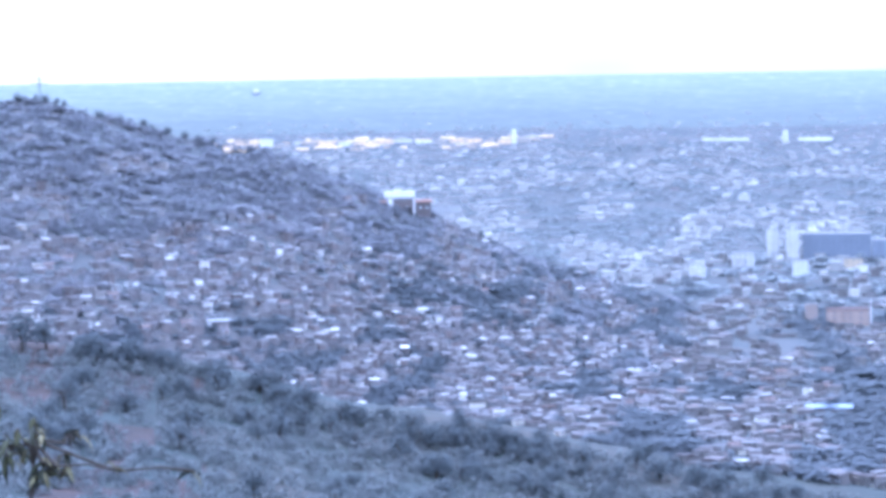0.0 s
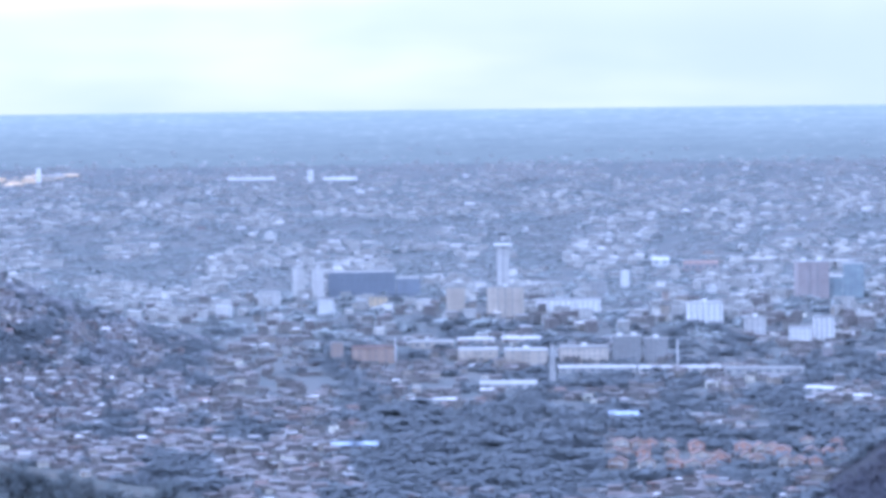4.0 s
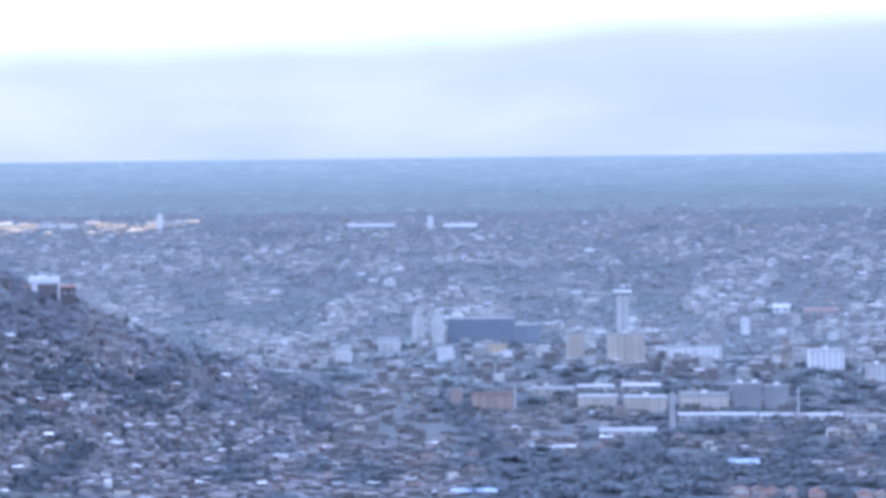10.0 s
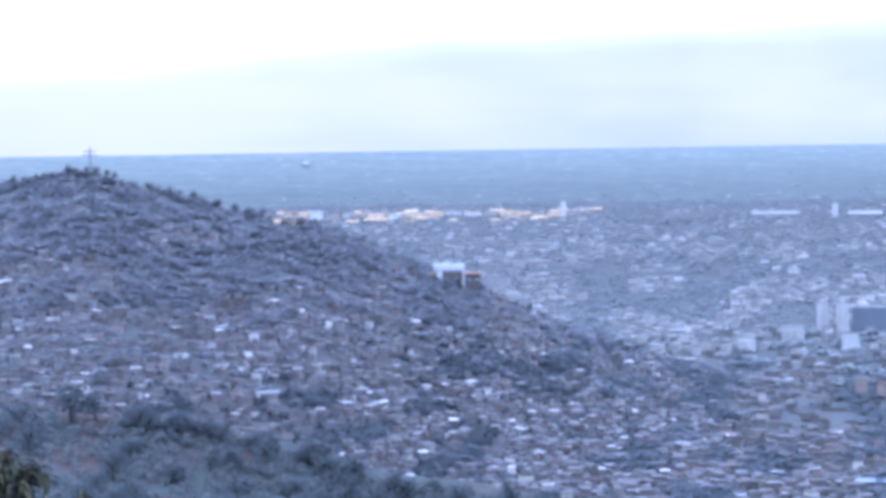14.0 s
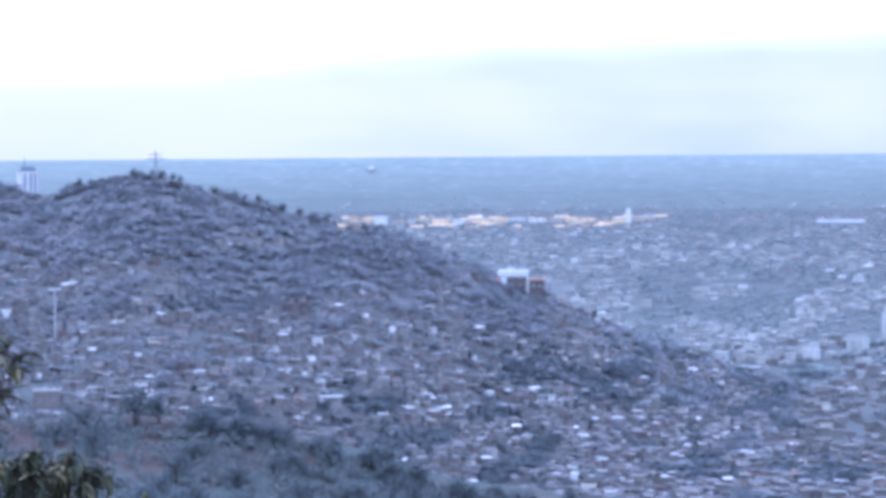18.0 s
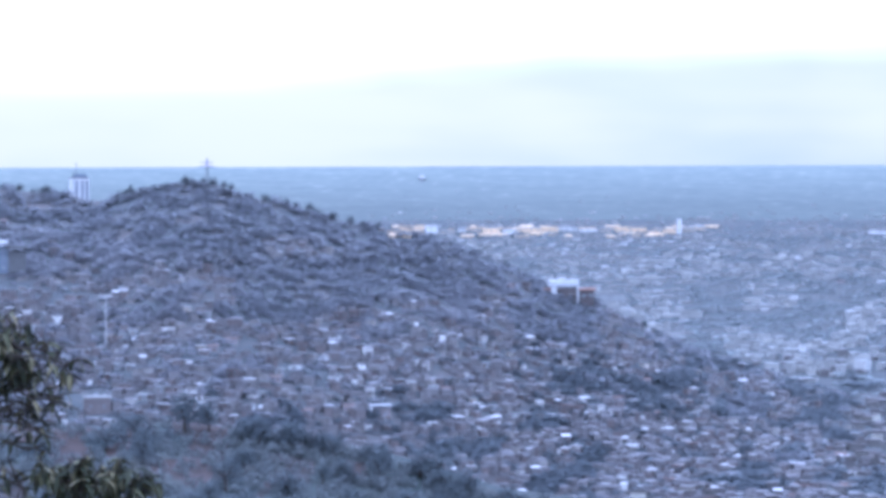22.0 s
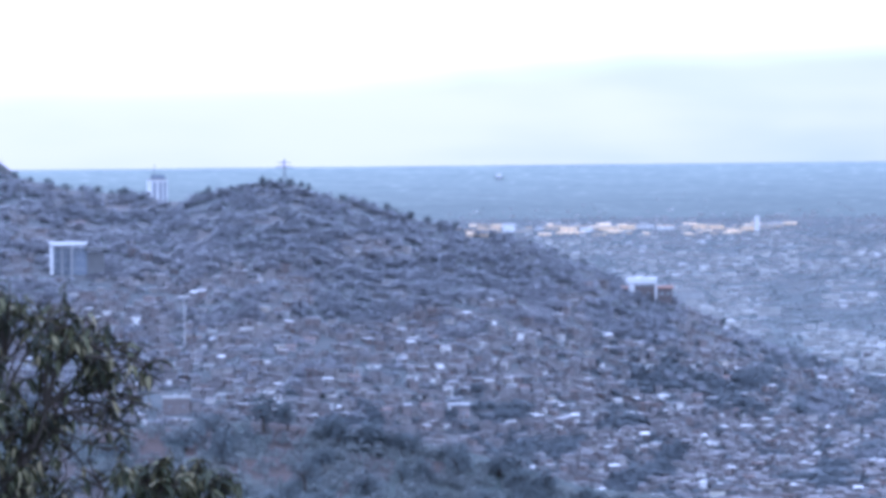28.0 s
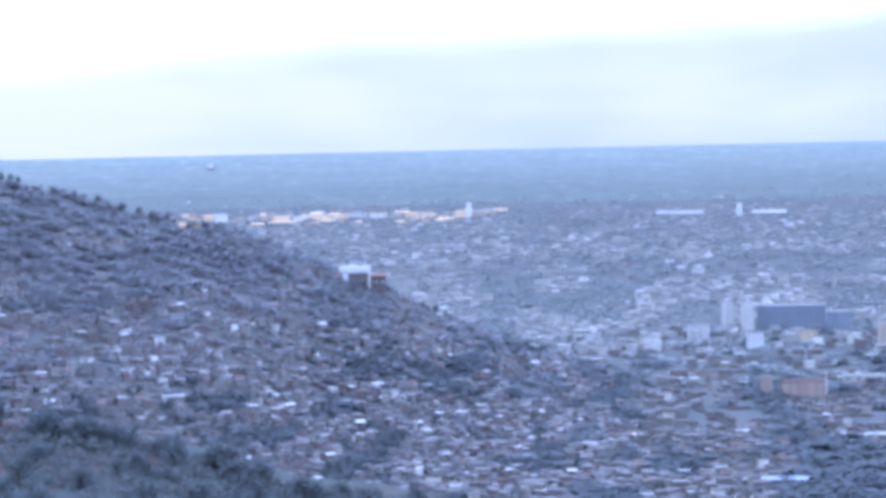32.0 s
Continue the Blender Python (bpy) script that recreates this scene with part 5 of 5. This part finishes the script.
# ---- single trees ----
def tree_design(i, rnd):
    """A broadleaf tree of unit-free size: tapered trunk with limbs, crown of many leaf clumps."""
    h, w = rnd.uniform(8.5, 11.5), rnd.uniform(8, 11.5)
    ob = new("tree")
    tagged(ob, ("round dark broadleaf tree on a dry ridge", "spreading dark broadleaf tree on a dry ridge", "tall uneven dark tree on a dry ridge")[i % 3], "tree", "ridge trees")
    bm = bmesh.new()
    tube(bm, (0, 0, -1), (0.2, 0, h * 0.3), 0.42, 0.3, 7)
    for k in range(5):
        a = k * 1.26 + rnd.uniform(-0.3, 0.3)
        tip = Vector((math.cos(a) * w * 0.3, math.sin(a) * w * 0.3, h * rnd.uniform(0.55, 0.8)))
        mid = Vector((0.2, 0, h * 0.3)).lerp(tip, 0.5) + Vector((0, 0, h * 0.06))
        tube(bm, (0.2, 0, h * 0.28), mid, 0.2, 0.14, 5)
        tube(bm, mid, tip, 0.14, 0.05, 5)
    part("trunk", mesh_of("trunk", bm, M_BARK), ob)
    tv, tf = airy_template(380, 120 + i, 0.05, 7)
    tv = [Vector((p.x * 1.35, p.y * 1.35, p.z * 1.25 - 0.12)) for p in tv]
    crown = mesh_from("crown", [(v.x * w * 0.95, v.y * w * 0.95, h * 0.18 + v.z * h * 0.78) for v in tv], tf, (M_RIDGETREE,), flat=False)
    crown.normals_split_custom_set_from_vertices(crown_normals(tv).tolist())
    part("crown", crown, ob)
    return ob


rnd = random.Random(21)
TREES = [tree_design(i, rnd) for i in range(6)]
used = set()


def plant(u, d, scale):
    p = spot(u, d)
    k = rnd.randrange(6)
    m = pose(p.x, p.y, p.z - 0.3, 0, 0, rnd.uniform(0, 360)) @ Matrix.Diagonal((scale, scale, scale * rnd.uniform(0.85, 1.1), 1))
    if k not in used:
        used.add(k)
        TREES[k].matrix_basis = m
    else:
        ob = copy_thing(TREES[k], m)
        ob.matrix_basis = m


for u, v, k in ((-742, 470, 1.5), (-700, 468, 1.2), (-610, 492, 1.25), (-560, 500, 1.1), (-480, 515, 1.0), (-640, 540, 1.1), (-500, 565, 0.8), (-455, 560, 0.6), (-400, 555, 1.2), (-300, 560, 1.3), (-240, 585, 1.2),
                (-830, 480, 1.2), (-880, 500, 1.3)):
    plant(u, crossing(u, v, 650.0), k)
for _ in range(260):                                       # the near ridge
    u = rnd.uniform(-1560, 640)
    c = float(np.interp(u, *CREST_N))
    v = c + 6 + 250 * rnd.random() ** 1.5
    if v < 790 and (u > -250 or noise.noise(Vector((u / 70, v / 34, 4.4))) > -0.06):
        plant(u, min(1060, crossing(u, v, 650.0)), rnd.uniform(0.55, 1.2))
first_dark = {}


def plant_dark(u, d, scale):
    """The same tree shapes with cloud shade put into the crown colour, for the dark hill."""
    p = spot(u, d)
    k = rnd.randrange(6)
    m = pose(p.x, p.y, p.z - 0.3, 0, 0, rnd.uniform(0, 360)) @ Matrix.Diagonal((scale, scale, scale * rnd.uniform(0.85, 1.1), 1))
    ob = copy_thing(TREES[k], m)
    ob.matrix_basis = m
    tagged(ob, "broadleaf tree on a dark hill, coloured as cloud-shaded", group="dark hill trees")
    for c in ob.children:
        if c.name.startswith("crown"):
            if k not in first_dark:
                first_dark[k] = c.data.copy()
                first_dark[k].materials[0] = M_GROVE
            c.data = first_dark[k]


for _ in range(60):                                        # the dark hill's lower side
    u = rnd.uniform(1680, 2850)
    c = float(np.interp(u, *CREST_B))
    v = max(c + 20, 470) + 150 * rnd.random()
    plant_dark(u, min(1500, crossing(u, v, 650.0)), rnd.uniform(0.6, 1.15))
for u in (-1175, -1140, -1112, -1085, -1060, -1032, -1010, -995, -978, -850, -835, -815, -790, -765, -742, -725, -712, -690, -668, -655, -630, -600, -565, -545, -520, -505, -480, -452, -430, -395, -352,
          -300, -262, -225, -196, -170, -142, 24, 44, 66, 92, 120):     # along the crest
    d = float(np.interp(u, [-1700, -900, 0, 560], [2450, 2350, 2330, 2450]))
    house_front = -130 < u < 40
    plant(u + rnd.uniform(-6, 6), d - (60 if house_front else 4), rnd.uniform(0.4, 0.6) if house_front else rnd.uniform(0.5, 0.95))

# ---- the tree close by ----
def at_near(u, v, d):
    w = way(u, v)
    return EYE + w * d


def leaf_mesh(seed, length=0.085, width=0.023):
    """A lance-shaped leaf folded along its midrib and curled down."""
    r = random.Random(seed)
    bm = bmesh.new()
    curl, fold = r.uniform(0.25, 0.6), r.uniform(0.2, 0.5)
    rows = []
    for i in range(6):
        t = i / 5
        wd = width / 2 * math.sin(math.pi * (0.08 + 0.92 * t) ** 0.8) if i < 5 else 0.0006
        x, z = length * t * math.cos(curl * t), -length * t * math.sin(curl * t)
        rows.append([bm.verts.new((x, -wd, z + wd * fold)), bm.verts.new((x, 0, z)), bm.verts.new((x, wd, z + wd * fold))])
    for a, b in zip(rows, rows[1:]):
        bm.faces.new((a[0], b[0], b[1], a[1]))
        bm.faces.new((a[1], b[1], b[2], a[2]))
    return mesh_of("leaf", bm, M_LEAF)


def leaf_material():
    m, nodes, links, b = material("green_lance_leaf", 0.55)
    r = nodes.new("ShaderNodeObjectInfo").outputs["Random"]
    g = nodes.new("ShaderNodeNewGeometry").outputs["Random Per Island"]
    x = nodes.new("ShaderNodeMath")
    x.operation = "FRACT"
    y = nodes.new("ShaderNodeMath")
    links.new(r, y.inputs[0])
    links.new(g, y.inputs[1])
    links.new(y.outputs[0], x.inputs[0])
    c = ramp(nodes, links, x.outputs[0], [(0.0, (0.022, 0.026, 0.013)), (0.45, (0.052, 0.058, 0.026)), (0.78, (0.155, 0.155, 0.068)), (1.0, (0.33, 0.28, 0.14))])
    s = noise_node(nodes, links, 40, 3.0)
    c = blend(nodes, links, 0.4, c, ramp(nodes, links, s, [(0.35, (0.55, 0.55, 0.5)), (0.6, (1, 1, 1))]), "MULTIPLY")
    links.new(c, b.inputs["Base Color"])
    b.inputs["Transmission Weight"].default_value = 0.0
    return m


M_LEAF = leaf_material()
LEAVES = [leaf_mesh(i, random.Random(i).uniform(0.068, 0.098)) for i in range(6)]


def near_tree(name, label, foot_u, foot_d, fork, lobes, leaf_parts, seed):
    """A broadleaf tree whose crown comes into view: trunk, limbs with twigs, leaves."""
    r = random.Random(seed)
    ob = base(name, label, "tree", foot_u, foot_d)
    inv = ob.matrix_basis.inverted()
    foot = inv @ spot(foot_u, foot_d, -0.2)
    fk = inv @ at_near(*fork)
    bm = bmesh.new()
    mid = foot.lerp(fk, 0.5) + Vector((0.12, 0.1, 0))
    tube(bm, foot, mid, 0.075, 0.055, 10)
    tube(bm, mid, fk, 0.055, 0.032, 10)
    part("trunk", mesh_of("trunk", bm, M_BARK), ob)
    spots, done = [], []
    for u, v, size, dd, twigs, per in lobes:
        c = inv @ at_near(u, v, fork[2] + dd)
        rad = size / K * fork[2]
        bm = bmesh.new()
        a = fk
        if size < 70 and done:
            a = min(done, key=lambda q: (q - c).length)
        else:
            done.append(c)
        bend = a.lerp(c, 0.45) + Vector((r.uniform(-0.1, 0.1), r.uniform(-0.1, 0.1), -0.12 * (c - a).length))
        b2 = bend.lerp(c, 0.6) + Vector((r.uniform(-0.05, 0.05), 0, 0.02))
        for p, q, w0, w1 in ((a, bend, 0.015 if a is fk else 0.009, 0.013 if a is fk else 0.007), (bend, b2, 0.013 if a is fk else 0.007, 0.008 if a is fk else 0.005), (b2, c, 0.008 if a is fk else 0.005, 0.004)):
            tube(bm, p, q, w0, w1, 6)
        for k in range(twigs):
            start = b2.lerp(c, r.uniform(0.0, 1.0))
            q = Vector((r.gauss(0, 1), r.gauss(0, 0.9), r.gauss(0.25, 0.8))).normalized()
            tip = c + q * rad * r.uniform(0.45, 1.0)
            kn = start.lerp(tip, 0.55) + Vector((r.uniform(-0.3, 0.3), r.uniform(-0.2, 0.2), r.uniform(-0.1, 0.3))) * rad * 0.35
            tube(bm, start, kn, 0.006, 0.0045, 4)
            tube(bm, kn, tip, 0.0045, 0.003, 4)
            n = r.randint(max(1, per - 3), per + 1)
            for j in range(n):
                t = r.uniform(0.35, 1.0)
                p = kn.lerp(tip, (t - 0.35) / 0.65)
                a0 = j * 2.4 + r.uniform(-0.6, 0.6)
                m = Matrix.Translation(p) @ Euler((r.uniform(-0.6, 0.6), r.uniform(-0.25, 1.1), a0)).to_matrix().to_4x4() @ Matrix.Scale(r.uniform(0.75, 1.2), 4)
                spots.append((m, r.randrange(6)))
        part("branch", mesh_of("branch", bm, M_BARK), ob)
    spots.sort(key=lambda s: s[0].translation.y)
    for m, k in spots[:leaf_parts]:
        part("leaf", LEAVES[k], ob, m)
    rest = spots[leaf_parts:]
    if rest:
        verts, faces = [], []
        for m, k in rest:
            o = len(verts)
            verts += [m @ v.co for v in LEAVES[k].vertices]
            faces += [tuple(i + o for i in p.vertices) for p in LEAVES[k].polygons]
        tagged(part("foliage", mesh_from("foliage", verts, faces, (M_LEAF,)), ob), kind="stuff")
    return ob


near_tree("broadleaf_tree", "leafy tree with drooping lance-shaped leaves on a slope", -1420, 14.6, (-1340, 950, 14.2), [
    (-1401, 286, 110, 0.2, 37, 7), (-1294, 266, 95, 0, 37, 7), (-1186, 256, 85, 0.1, 37, 7), (-1088, 276, 80, -0.1, 32, 7), (-1366, 406, 115, 0.1, 42, 7), (-1234, 391, 105, -0.2, 42, 7),
    (-1116, 401, 85, 0.1, 27, 6), (-1316, 546, 120, 0.1, 42, 7), (-1186, 536, 105, -0.1, 39, 7), (-1446, 536, 130, 0, 35, 7), (-1216, 688, 110, 0.1, 35, 7), (-1086, 648, 80, 0.1, 13, 3),
    (-1081, 506, 62, 0.2, 8, 2), (-1045, 322, 66, 0.1, 20, 6), (-1030, 395, 50, 0, 7, 2), (-1300, 480, 110, 0.3, 34, 7), (-1160, 470, 90, 0.3, 27, 7), (-1400, 660, 120, 0.2, 31, 7), (-1290, 640, 120, 0.4, 37, 7), (-1180, 660, 110, 0.4, 37, 7), (-1105, 590, 80, 0.35, 15, 4), (-1150, 600, 100, 0.25, 37, 7), (-1100, 690, 90, 0.25, 18, 4), (-1030, 600, 60, 0.2, 10, 3), (-1200, 760, 120, 0.1, 34, 7), (-1090, 740, 90, 0.1, 14, 4), (-1330, 780, 120, 0.2, 31, 7), (-1036, 348, 52, 0, 11, 5), (-946, 350, 30, -0.1, 6, 5), (-1031, 438, 50, 0.1, 6, 1), (-996, 423, 38, 0, 4, 1), (-1000, 362, 46, 0.1, 15, 5), (-962, 330, 34, 0, 8, 5), (-972, 400, 36, 0.1, 4, 1), (-1040, 545, 56, 0.1, 8, 3), (-1016, 498, 40, 0, 3, 1), (-1000, 462, 62, 0.0, 10, 1), (-985, 430, 55, 0.1, 8, 1), (-955, 405, 45, 0.0, 6, 1)], 230, 5)
near_tree("shrub", "low leafy shrub below a broadleaf tree", -950, 13.0, (-940, 850, 12.8), [
    (-920, 548, 58, 0.0, 24, 7), (-985, 550, 50, 0.1, 18, 6), (-850, 556, 48, -0.1, 20, 6), (-812, 566, 36, 0.0, 12, 6), (-950, 610, 80, 0.15, 44, 7), (-860, 620, 62, 0.1, 30, 6), (-1040, 620, 60, 0.0, 14, 6)], 50, 9)
near_tree("thin_shrub", "sparse twiggy shrub with few leaves", -690, 13.4, (-700, 900, 13.3), [
    (-728, 625, 42, 0.0, 9, 4), (-655, 625, 34, 0.1, 4, 1), (-700, 690, 50, 0.0, 12, 5), (-590, 685, 28, 0.0, 2, 1), (-770, 640, 50, 0.1, 9, 5), (-445, 692, 10, 0.0, 2, 2)], 20, 14)
